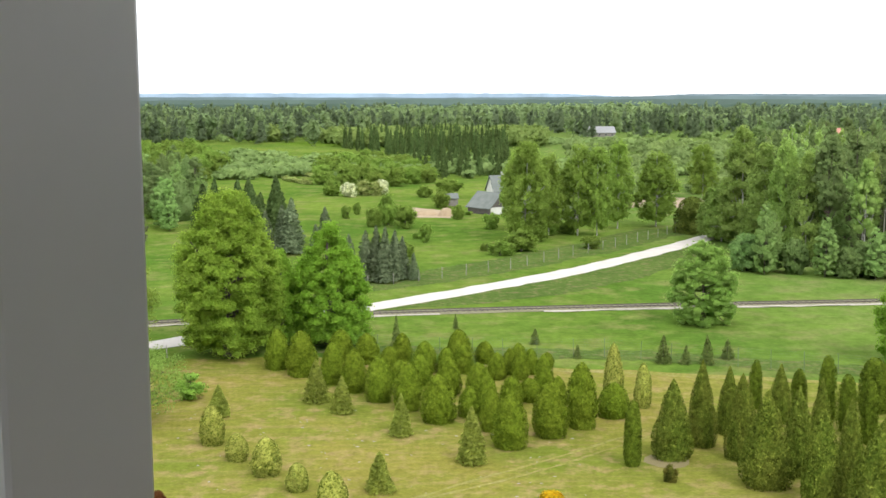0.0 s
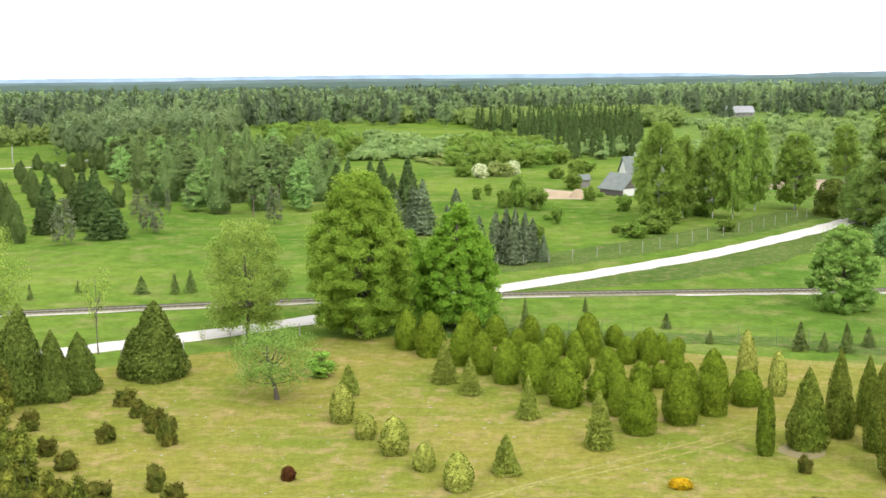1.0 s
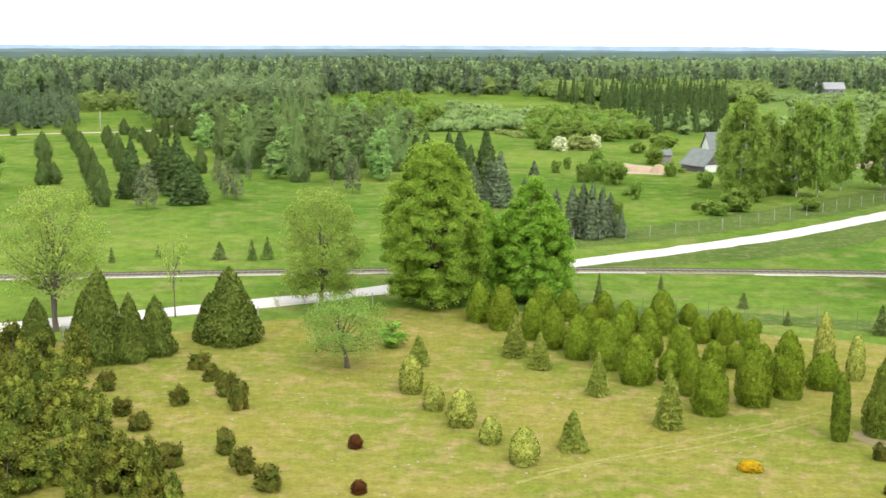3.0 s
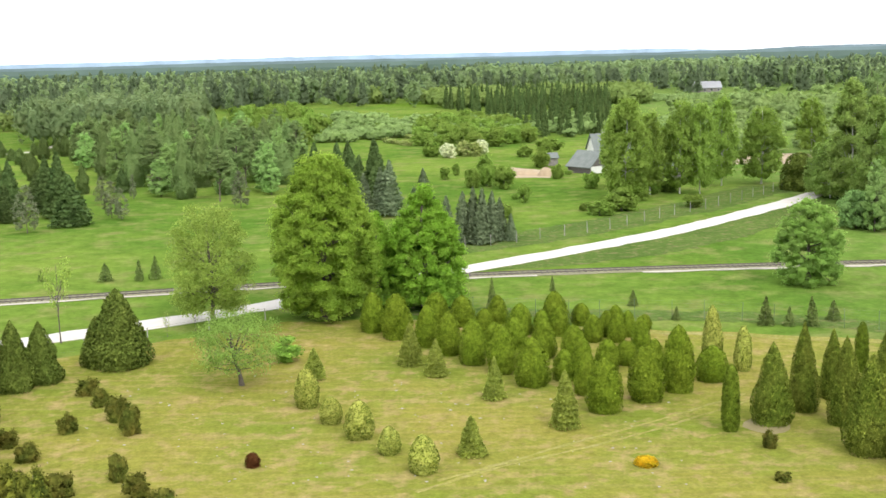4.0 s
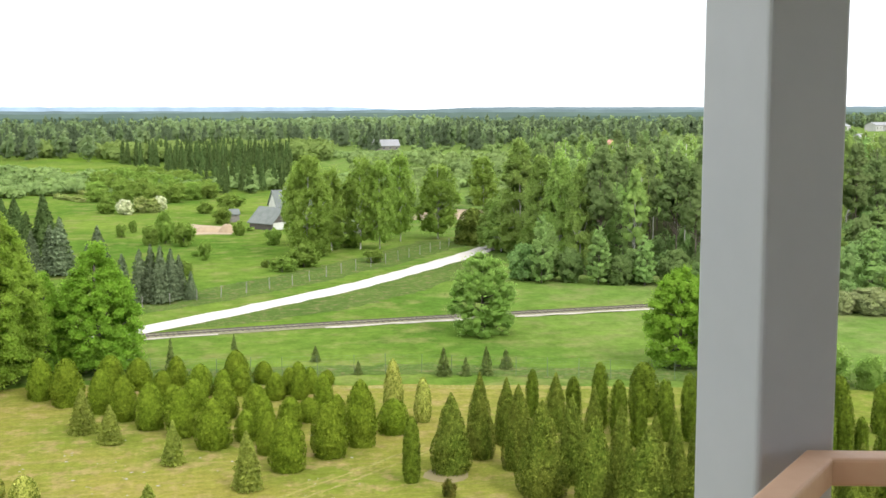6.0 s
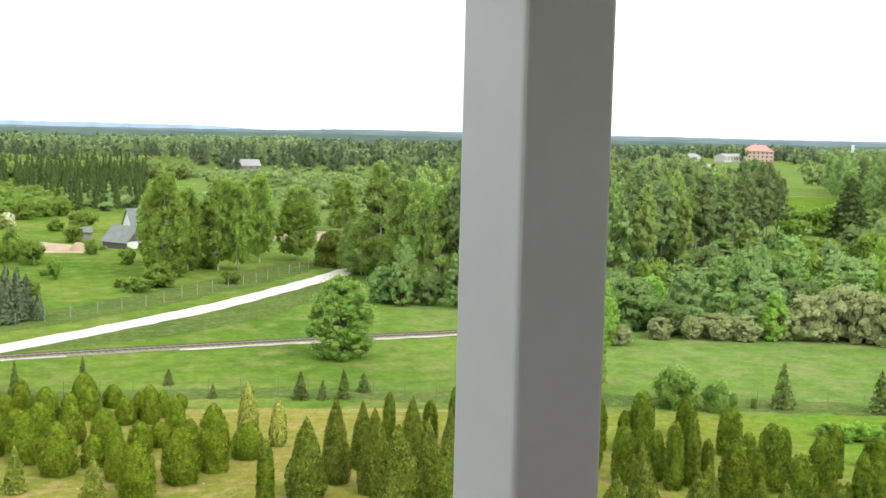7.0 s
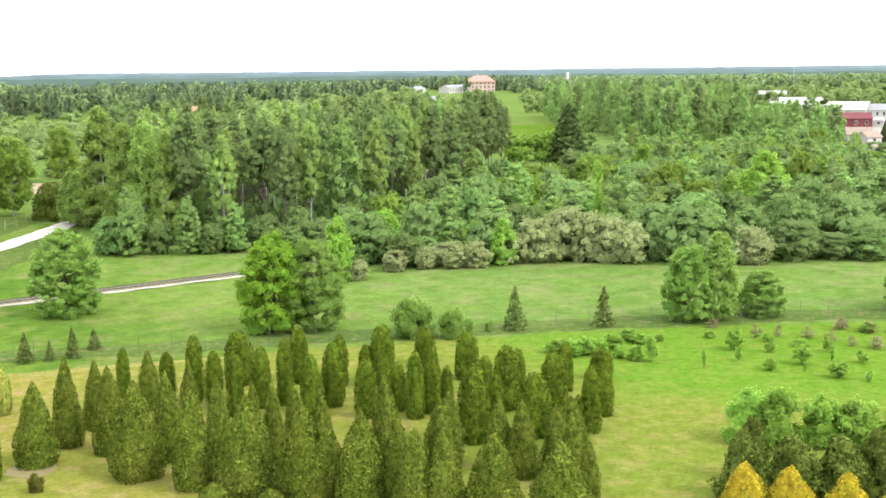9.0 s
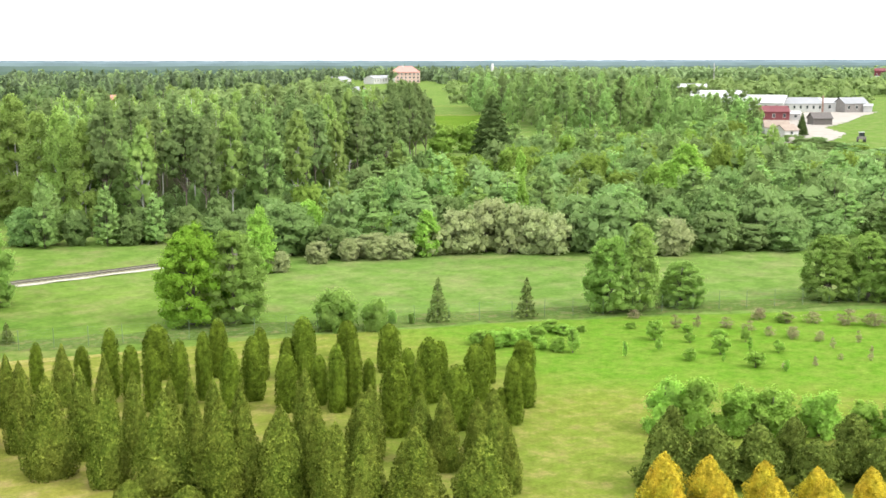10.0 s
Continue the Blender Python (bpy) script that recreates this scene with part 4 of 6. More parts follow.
def ribbon(line, half, z0, z1, seed=0, rag=0.0, shift=0.0):
    """A banked strip along a line: crown at z1, shoulders at z0."""
    rng = random.Random(seed)
    verts, faces = [], []
    for i, p in enumerate(line):
        d = (line[min(i + 1, len(line) - 1)] - line[max(i - 1, 0)]).normalized()
        s = Vector((-d.y, d.x))
        for k, z in ((-1, z0), (-0.7, z1), (0, z1 + 0.02), (0.7, z1), (1, z0)):
            w = half * k + shift + (rng.uniform(-rag, rag) if abs(k) > 0.6 else 0)
            verts.append((p.x + s.x * w, p.y + s.y * w, z))
    for i in range(len(line) - 1):
        for k in range(4):
            a = i * 5 + k
            faces.append((a, a + 5, a + 6, a + 1))
    return verts, faces


me = raw("ground", [(-4900, -4900, 0), (4900, -4900, 0), (4900, 4900, 0), (-4900, 4900, 0)], [(0, 1, 2, 3)])
tagged(part("ground", me, M_MEADOW), "wide green meadow of long grass reaching the horizon", "meadow", "", "structure")
sheet("lawn", [(-60, 30), (-60, 66), (-46.2, 75.6), (-40.4, 79.3), (-32.4, 84.4), (-27.1, 88.4), (-18.8, 94.2), (-12.2, 95), (-1.5, 92.6), (8.4, 90.4), (18, 88.8), (26.5, 86), (33.8, 84), (42.6, 82), (51.5, 79), (60.6, 75.5), (71.8, 70.4), (85.5, 62.9), (110, 48), (80, 10), (0, -40), (-60, -30)],
      0.03, M_LAWN, "mown yellow-green lawn with straw-coloured patches", 0.35, 3)
sheet("worn_path", [(-12, 95.2), (8.4, 90.4), (26.5, 86.2), (33.8, 84.2), (33.6, 83.3), (26.3, 85.2), (8.3, 89.4), (-12, 94.3)], 0.045, M_PATH, "pale trodden strip along the lawn's edge", 0.2, 5)
sheet("soil_patch", [(0.9, 223), (7.9, 215.3), (7.4, 203), (1, 204.5)], 0.04, M_SOIL, "bare reddish soil beside the farm", 0.5, 6)
sheet("soil_patch", [(55, 242), (66, 236), (60, 208), (50.4, 221)], 0.04, M_SOIL, "bare ploughed soil behind the farm", 0.6, 7)
sheet("soil_patch", [(42.7, 234), (52.8, 237), (48.6, 219), (41, 221.5)], 0.04, M_SOIL, "bare soil between the birches", 0.6, 8)
sheet("far_field", [(256, 372), (282, 358), (208, 264), (192, 272)], 0.05, M_VIVID, "small bright green field between woods", 0.6, 9)
for p, q in (((258, 376), (300, 352)), ((312, 452), (352, 410))):
    lane = smooth_line([p, ((p[0] + q[0]) / 2, (p[1] + q[1]) / 2 + 2), q], 4.0)
    tagged(part("farm_lane", raw("farm_lane", *ribbon(lane, 1.3, 0.055, 0.1, 14, 0.4)), M_PATH), "pale unpaved lane beside a small green field", "road", "", "structure")
sheet("far_field", [(-60, 500), (-8, 470), (40, 520), (-30, 560)], 0.05, M_VIVID, "pale field beyond the thickets", 2.0, 10)

sheet("forest_floor", [(50, 166), (50, 143), (67, 136), (84, 146), (113, 172), (132, 188), (150, 218), (110, 224), (66, 214)], 0.05, M_LITTER, "dark leaf litter under the wood", 0.8, 31)
ROAD = [(-75, 66), (-50.5, 80.8), (-35.5, 90.6), (-20.3, 102), (-6.5, 115.5), (6.8, 127.4), (21.7, 142.3), (39.7, 165), (49, 178.3), (60, 194), (80, 220)]
line = smooth_line(ROAD, 2.0)
me = raw("road", *ribbon(line, 1.75, 0.02, 0.09, 2, 0.22))
tagged(part("road", me, M_ROAD), "white gravel country road with ragged edges", "road", "", "structure")

line = smooth_line([(-160.8, 254.4), (-154.8, 259.3), (-143.7, 269.2), (-124.9, 281.2), (-119.5, 288.7), (-122, 315.8)], 3.0)
tagged(part("farm_track", raw("farm_track", *ribbon(line, 1.3, 0.02, 0.06, 4, 0.3)), M_PALE), "pale gravel farm track across the far field", "road", "", "structure")

RAIL = [(-150, 68), (-100, 86), (-61.6, 99.5), (-42.6, 105), (-22.9, 110), (-3.2, 113.6), (22, 116.2), (50, 118), (83.3, 121.6), (130, 127), (200, 140)]
line = smooth_line(RAIL, 2.0)
track = tagged(new("railway"), "single railway track on a low grey ballast bed", "railway", "", "structure")
part("ballast", raw("ballast", *ribbon(line, 1.25, 0.03, 0.16, 5, 0.12)), M_BALLAST, track)
part("gravel_shoulder", raw("gravel_shoulder", *ribbon([p for p in line if p.x > 12], 0.3, 0.035, 0.1, 6, 0.16, -1.3)), M_PALE, track, "pale gravel shoulder")
for side in (-1.15, 1.15):
    part("gravel_shoulder", raw("gravel_shoulder", *ribbon([p for p in line if p.x < 4], 0.2, 0.035, 0.1, 7, 0.12, side)), M_PALE, track, "pale gravel shoulder")
for off in (-0.55, 0.55):
    v, f = [], []
    for i, p in enumerate(line):
        d = (line[min(i + 1, len(line) - 1)] - line[max(i - 1, 0)]).normalized()
        s = Vector((-d.y, d.x))
        for w, z in ((-0.05, 0.2), (-0.035, 0.27), (0.035, 0.27), (0.05, 0.2)):
            v.append((p.x + s.x * (off + w), p.y + s.y * (off + w), z))
    for i in range(len(line) - 1):
        f += [(i * 4 + k, i * 4 + 4 + k, i * 4 + 5 + k, i * 4 + 1 + k) for k in range(3)]
    part("rail", raw("rail", v, f), M_RUST, track)
v, f = [], []
fine = smooth_line(RAIL, 0.62)
for i in range(1, len(fine) - 1):
    d = (fine[i + 1] - fine[i - 1]).normalized()
    s = Vector((-d.y, d.x))
    k = len(v)
    for z in (0.14, 0.21):
        for a, b in ((-0.09, -0.85), (0.09, -0.85), (0.09, 0.85), (-0.09, 0.85)):
            v.append((fine[i].x + d.x * a + s.x * b, fine[i].y + d.y * a + s.y * b, z))
    f += [tuple(k + q for q in c) for c in ((4, 5, 6, 7), (0, 1, 5, 4), (1, 2, 6, 5), (2, 3, 7, 6), (3, 0, 4, 7))]
tagged(part("sleeper", raw("sleeper", v, f), M_SLEEPER, track), "", "", "", "stuff")


# ---- far woods and the hazy distance ----
def far_start(b):
    """Distance at which the closed woods begin, by bearing in degrees to the left."""
    base = float(np.interp(b, [-75, -62, -55, -40, -33, -28, -20, -12, -6, 0, 6, 12, 22, 34, 60], [600, 950, 1000, 1000, 1130, 760, 610, 610, 600, 560, 530, 500, 480, 470, 470]))
    return base * (1 + 0.06 * math.sin(b * 2.3) + 0.05 * math.sin(b * 5.1 + 1))


def far_trees(name, label, leaf, seed, count, conifer, where, tall, wide):
    """Many small far trees in one mesh; where(rng) gives a place or None."""
    rng = np.random.default_rng(seed)
    P, A, N, S, L, Wd, C, Z = [], [], [], [], [], [], [], []
    made = 0
    while made < count:
        spot = where(rng)
        if spot is None:
            continue
        x, y, r = spot
        made += 1
        h = rng.uniform(*tall)
        w = rng.uniform(*wide) * (0.85 if conifer else 1.0)
        k = 110 if r < 420 else (60 if r < 620 else (26 if r < 850 else 12))
        d = unit(rng.normal(size=(k, 3)) + np.array([0, 0, 0.4]))
        if conifer:
            u = rng.uniform(0.1, 1, k)
            q = d * np.array([1, 1, 0]) * (w * 0.5 * (1.05 - u) ** 0.7 * rng.uniform(0.7, 1.05, k))[:, None] + np.stack([0 * u, 0 * u, u * h], 1)
            ax, soft = d * 0.5 + np.array([0, 0, 0.8]), d * np.array([1, 1, 0]) + np.array([0, 0, 0.7])
            for q0 in np.linspace(0.2, 0.85, 4 if r < 620 else 3):
                C.append((x, y, h * q0))
                Z.append((w * 0.42 * (1.02 - q0) ** 0.8, w * 0.42 * (1.02 - q0) ** 0.8, h * 0.15))
        else:
            lobe = 1 + 0.22 * np.sin(d @ rng.normal(size=3) * 4 + rng.uniform(0, 6))
            q = d * np.array([w * 0.5, w * 0.5, h * 0.44]) * (lobe * rng.uniform(0.75, 1.05, k))[:, None] + np.array([0, 0, h * 0.55])
            ax, soft = rng.normal(size=(k, 3)), d + np.array([0, 0, 0.45])
            for g in unit(rng.normal(size=(7 if r < 620 else 3, 3)) + np.array([0, 0, 0.3])):
                C.append((x + g[0] * w * 0.26, y + g[1] * w * 0.26, h * (0.54 + 0.24 * g[2])))
                Z.append((w * 0.23, w * 0.23, h * 0.17))
        P.append(q + np.array([x, y, 0]))
        A.append(ax)
        S.append(soft)
        N.append(soft + rng.normal(size=(k, 3)) * 0.4)
        s = rng.uniform(0.3, 0.55, k) * w * (30 / k) ** 0.5
        L.append(s)
        Wd.append(s * (0.65 if conifer else 0.9))
    P, A, N, S, L, Wd = (np.concatenate(q) for q in (P, A, N, S, L, Wd))
    v, s = sprays(P, A, unit(N), S, L, Wd)
    kv, kf, kd = knots(rng, C, Z, True)
    tagged(part(name, leafy(name, v, s, 1.0, (kv, kf, kd + np.array([0, 0, 0.45]))), leaf), label, "forest", "", "stuff")


far_patch = waves(np.random.default_rng(77), 7, 0.004, 0.02)
bush_patch = waves(np.random.default_rng(78), 7, 0.02, 0.07)


def closed_wood(conifer):
    def where(rng):
        b = rng.uniform(-72, 56)
        r0 = far_start(b)
        r = r0 * (max(1100, r0 * 1.35) / r0) ** (rng.uniform() ** 1.25)
        x, y = -r * math.sin(radians(b)), r * math.cos(radians(b))
        if (far_patch(np.array([[x, y, 0.0]]))[0] > 0.11) != conifer and rng.uniform() > 0.16:
            return None
        return x, y, r
    return where


def polar(b0, b1, r0, r1, gaps=None):
    def where(rng):
        b = rng.uniform(b0, b1)
        r = r0 * (r1 / r0) ** rng.uniform()
        x, y = -r * math.sin(radians(b)), r * math.cos(radians(b))
        if r > far_start(b) or (-36.5 < b < -31.5 and r > 520) or (-62 < b < -47 and 235 < r < 590) or (-40.5 < b < -35.3 and r < 560) or (gaps is not None and bush_patch(np.array([[x, y, 0.0]]))[0] < gaps):
            return None
        return x, y, r
    return where


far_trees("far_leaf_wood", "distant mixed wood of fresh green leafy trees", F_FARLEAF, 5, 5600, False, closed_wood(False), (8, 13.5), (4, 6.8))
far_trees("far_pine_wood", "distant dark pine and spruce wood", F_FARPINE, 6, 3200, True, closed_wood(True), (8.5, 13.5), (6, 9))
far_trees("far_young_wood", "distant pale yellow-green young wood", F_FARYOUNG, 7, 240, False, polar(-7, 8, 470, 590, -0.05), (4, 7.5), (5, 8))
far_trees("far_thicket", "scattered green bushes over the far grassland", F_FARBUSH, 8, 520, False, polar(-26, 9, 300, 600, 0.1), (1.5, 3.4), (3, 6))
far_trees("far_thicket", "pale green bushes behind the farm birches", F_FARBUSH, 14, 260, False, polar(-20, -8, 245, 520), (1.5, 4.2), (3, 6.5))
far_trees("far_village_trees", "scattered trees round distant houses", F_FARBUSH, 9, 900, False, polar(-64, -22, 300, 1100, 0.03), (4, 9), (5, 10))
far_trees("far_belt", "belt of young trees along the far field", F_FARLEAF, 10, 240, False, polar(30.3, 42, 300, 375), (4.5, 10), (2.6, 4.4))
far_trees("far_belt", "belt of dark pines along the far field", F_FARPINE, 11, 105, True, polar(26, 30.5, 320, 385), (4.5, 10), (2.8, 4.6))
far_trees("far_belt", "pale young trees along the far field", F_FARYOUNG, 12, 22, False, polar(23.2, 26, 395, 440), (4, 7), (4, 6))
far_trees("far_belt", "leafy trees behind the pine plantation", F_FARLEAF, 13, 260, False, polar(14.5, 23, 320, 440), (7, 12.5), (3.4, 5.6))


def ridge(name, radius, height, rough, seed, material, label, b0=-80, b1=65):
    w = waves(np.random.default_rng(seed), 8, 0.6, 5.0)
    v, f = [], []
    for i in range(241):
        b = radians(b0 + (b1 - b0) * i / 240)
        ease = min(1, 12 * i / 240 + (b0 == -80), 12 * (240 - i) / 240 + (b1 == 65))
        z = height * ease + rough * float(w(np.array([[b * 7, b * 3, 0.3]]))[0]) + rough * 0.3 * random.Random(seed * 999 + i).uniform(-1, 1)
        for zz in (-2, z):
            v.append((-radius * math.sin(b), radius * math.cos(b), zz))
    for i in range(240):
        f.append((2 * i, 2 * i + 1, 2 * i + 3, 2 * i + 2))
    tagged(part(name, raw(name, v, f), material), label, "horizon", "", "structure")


# glowing strips, each further one tinted paler to stand for distance haze
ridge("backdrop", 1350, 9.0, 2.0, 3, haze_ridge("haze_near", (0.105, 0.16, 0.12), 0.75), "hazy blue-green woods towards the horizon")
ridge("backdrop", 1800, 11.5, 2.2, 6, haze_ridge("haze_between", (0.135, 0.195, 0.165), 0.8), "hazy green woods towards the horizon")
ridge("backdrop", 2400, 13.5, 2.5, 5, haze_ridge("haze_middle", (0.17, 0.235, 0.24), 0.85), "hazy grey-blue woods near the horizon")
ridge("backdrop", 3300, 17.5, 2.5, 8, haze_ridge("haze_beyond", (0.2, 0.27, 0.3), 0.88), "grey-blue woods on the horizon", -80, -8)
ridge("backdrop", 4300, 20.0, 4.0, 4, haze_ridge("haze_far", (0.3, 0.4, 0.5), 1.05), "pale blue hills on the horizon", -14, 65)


# ---- plants of the garden ----
EGG_P = lambda u: 0.5 * np.clip(1 - u ** 2.7, 0, 1) ** 0.62 * np.clip(0.78 + 0.8 * u, 0, 1)
CONE_P = lambda u: 0.5 * np.clip(1 - u ** 1.8, 0, 1) ** 0.84 * np.clip(0.86 + 1.2 * u, 0, 1)
COL_P = lambda u: 0.5 * np.clip(1 - u ** 4.6, 0, 1) ** 0.55 * np.clip(0.8 + 1.2 * u, 0, 1)
BUSH_P = lambda u: 0.5 * np.sqrt(np.clip(1 - (u * 1.05 - 0.32) ** 2 / 0.54, 0, 1))

egg = shell_kind("globe_thuja", "rounded egg-shaped green thuja on the mown lawn", "thuja", "thujas of the rounded grove", F_EGG, EGG_P, 2700, 0.072, 4, 11, asp=1.6, lump=0.13, frill=0.3)
egg.wide = 1.02
egg.rows(EGG_A, EGG_B)
cone = shell_kind("cone_thuja", "broad conical olive-green thuja in a dense grove", "thuja", "thujas of the conical grove", F_CONE, CONE_P, 3900, 0.062, 4, 21, lump=0.17, asp=1.9, frill=0.36)
for i, (x, y, h, w) in enumerate(CONE_A + CONE_B):
    cone.put(x, y, h, w * (1.0 if i == 0 else (1.0 if y > 56 else 1.22)))
column = shell_kind("column_thuja", "slim columnar deep green thuja in rows", "thuja", "columnar thujas", F_COLUMN, COL_P, 2000, 0.1, 4, 31, lump=0.12, lobes=5, asp=2.5)
column.wide = 0.96
column.rows(COLUMN_A, COLUMN_B)
shell_kind("column_thuja", "single slim dark columnar thuja on the lawn", "thuja", "", F_COLUMN, COL_P, 2400, 0.12, 1, 35, lump=0.06, asp=3.8).rows(LONECOL)
gold = shell_kind("golden_thuja", "golden yellow conical thuja beside dark green ones", "thuja", "golden thujas", F_GOLD, lambda u: 0.5 * np.clip(1 - u ** 2.1, 0, 1) ** 0.75 * np.clip(0.85 + u, 0, 1), 3200, 0.075, 3, 41, lump=0.42, frill=0.5, heart=0.78)
gold.wide = 1.15
gold.rows(GOLD)
darkth = shell_kind("dark_thuja", "dark green bushy thuja behind golden ones", "thuja", "dark thujas", F_DARK, lambda u: 0.5 * np.clip(1 - u ** 2.2, 0, 1) ** 0.65 * np.clip(0.84 + 0.8 * u, 0, 1), 3200, 0.085, 3, 45, lump=0.45, frill=0.55, heart=0.74)
darkth.wide = 1.02
darkth.rows(DARKTH)
bigcone = shell_kind("large_thuja", "large dark green cone-shaped thuja by the road", "thuja", "large thujas by the road", F_DARK, lambda u: 0.5 * np.clip(1 - u ** 1.4, 0, 1) ** 0.8 * np.clip(0.86 + 1.2 * u, 0, 1), 5200, 0.058, 3, 51, lump=0.2, asp=1.4, frill=0.42, heart=0.8)
bigcone.rows(BIGCONE)
vari = shell_kind("variegated_cypress", "small pale yellow-speckled conical cypress on the lawn", "cypress", "speckled cypresses in a row", F_VARI, EGG_P, 1500, 0.1, 3, 55, lump=0.1)
vari.rows(VARI, VTALL)
brown = tree_kind("bronze_thuja", "dark green bushy thuja with bronze-brown shoot tips", "thuja", "bronze thujas in a thicket", F_BROWN, M_BARK, 44, 66, 0.075, lambda u: 0.5 * math.sin(math.pi * (0.32 + 0.66 * u)) ** 0.8, 0.0, 0.11, 0.02, 8, 4, 61, flat=1.3, inner=0.25, asp=1.3, knot=0.82)
for i, (x, y, h, w) in enumerate(BROWN):
    brown.put(x, y, h * (1.14, 0.92, 1.22, 1.02, 0.86)[i % 5], w * (0.86, 0.96, 0.8)[i % 3])
dbush = tree_kind("bronze_bush", "low dark green rounded bush with bronze tips on the lawn", "bush", "low bronze bushes", F_BUSH, M_BARK, 26, 40, 0.12, lambda u: 0.5 * math.sin(0.75 + 2.0 * u) ** 0.7, 0.02, 0.16, 0.02, 6, 3, 65, flat=1.1, inner=0.2, asp=0.85, knot=0.85)
dbush.rows(DBUSH, DBUSH2)
shell_kind("barberry_bush", "small dark red globe bush on the lawn", "bush", "", F_RED, BUSH_P, 700, 0.13, 1, 71).rows(RED)
shell_kind("potentilla_bush", "low yellow-flowering bush on the lawn", "bush", "", F_YELLOW, BUSH_P, 700, 0.14, 1, 72).rows(YELL)
bright = tree_kind("leafy_shrub", "tall fresh green leafy shrub with upright shoots", "shrub", "leafy shrubs behind the thujas", F_YGREEN, M_BARK, 46, 60, 0.075, lambda u: 0.5 * (1.0 - 0.5 * u ** 1.5), 0.0, 0.11, 0.02, 14, 3, 75, flat=1.5, inner=0.2, asp=1.2, knot=0.7)
bright.wide = 1.2
bright.rows(BRIGHT)
hedge = tree_kind("hedge_shrub", "low spreading green hedge shrub on the lawn", "shrub", "hedge shrubs", F_YGREEN, M_BARK, 30, 34, 0.12, lambda u: 0.5 * math.sin(0.5 + 2.3 * u), 0.02, 0.16, 0.02, 8, 3, 81)
hedge.wide = 1.4
hedge.rows(HEDGE)
hedge.put(-16.3, 81.5, 1.9, 2.4, "low green shrub beside the apple tree")
nurs = tree_kind("young_shrub", "small planted green shrub in the nursery lawn", "shrub", "nursery shrubs", F_YGREEN, M_BARK, 22, 36, 0.16, lambda u: 0.5 * math.sin(0.4 + 2.4 * u), 0.08, 0.15, 0.025, 8, 3, 85, knot=0.5)
nurs.rows(NURS)
pink = tree_kind("pinkish_shrub", "small brownish-pink twiggy shrub in the nursery lawn", "shrub", "pinkish nursery shrubs", F_PINKBUSH, M_BARK, 26, 22, 0.1, lambda u: 0.5 * math.sin(0.6 + 2.2 * u), 0.02, 0.15, 0.02, 8, 2, 91, knot=0)
pink.rows(PINK, PINK2)
fir = spruce_kind("young_fir", "young light green fir on the mown lawn", "fir", "young firs on the lawn", F_FIR, 2600, 0.1, 9, 3, 95, 1.8, 0.72, 0.04, 0.8)
fir.wide = 1.22
fir.rows(FIR)
young = spruce_kind("young_spruce", "slender young spruce standing in the meadow", "spruce", "young spruces in the meadow", F_YSPRUCE, 420, 0.17, 7, 3, 101, 2.0, 0.8, 0.03, 0.75)
young.wide = 1.3
young.rows(YOUNG[:4], YOUNG2)

# ---- larger garden and roadside trees ----
ROUNDED = lambda u: 0.5 * math.sin(math.pi * (0.12 + 0.83 * u)) ** 0.6
linden = tree_kind("linden_tree", "large old linden tree in fresh green leaf", "tree", "", F_LINDEN, M_BARK, 620, 100, 0.024, lambda u: 0.5 * math.sin(math.pi * (0.22 + 0.74 * u)) ** 0.75, 0.03, 0.055, 0.05, 26, 1, 111, inner=0.25, asp=1.5, knot=0.6)
linden.put(*BIGTREE[0])
maple = tree_kind("maple_tree", "dense bright green maple tree by the road", "tree", "", F_MAPLE, M_BARK, 420, 78, 0.03, lambda u: 0.5 * math.sin(math.pi * (0.36 + 0.61 * u)) ** 0.95, 0.03, 0.06, 0.04, 20, 1, 115, inner=0.25, asp=1.45, knot=0.6)
maple.put(*BIGTREE[1])
maple.put(*BIGTREE[2], "smaller dark green maple between two larger trees")
light = tree_kind("pale_linden", "pale yellow-green linden tree with an airy crown", "tree", "", F_LIGHT, M_BARK, 330, 66, 0.026, lambda u: 0.5 * math.sin(math.pi * (0.2 + 0.72 * u)) ** 0.65, 0.08, 0.07, 0.02, 44, 1, 121, inner=0.15, asp=1.3, knot=0)
light.put(*LIGHT[0])
tall = tree_kind("sparse_tree", "tall two-stemmed tree with sparse yellow-green leaves", "tree", "", F_LIGHT, M_BARK, 210, 42, 0.026, lambda u: 0.5 * math.sin(math.pi * (0.16 + 0.74 * u)) ** 0.5, 0.26, 0.085, 0.022, 60, 1, 125, (0.1, 0.0), inner=0.1, knot=0, fork=(-0.16, 0.05))
tall.put(*TALL[0])
thin = tree_kind("sapling", "thin young tree with few pale leaves", "tree", "saplings by the road", F_LIGHT, M_BARK, 26, 14, 0.07, ROUNDED, 0.35, 0.1, 0.018, 16, 2, 131, knot=0)
thin.rows(THIN)
stem = tree_kind("birch_sapling", "thin white-stemmed birch sapling in the thuja thicket", "birch", "birch saplings in the thicket", F_LIGHT, M_BIRCHBARK, 20, 10, 0.07, ROUNDED, 0.45, 0.1, 0.05, 8, 1, 133, knot=0)
stem.put(-35.3, 54.9, 3.4, 1.1)
stem.put(-34.9, 54.6, 3.0, 0.9)
apple = tree_kind("apple_tree", "old crooked apple tree with grey-green leaves", "tree", "", F_APPLE, M_BARK, 110, 52, 0.026, lambda u: 0.5 * math.sin(math.pi * (0.2 + 0.68 * u)) ** 0.6, 0.24, 0.1, 0.024, 26, 1, 135, (0.09, 0.03), 0.7, 0, 0.74, inner=0.12, asp=0.8, knot=0)
apple.put(*APPLE[0])
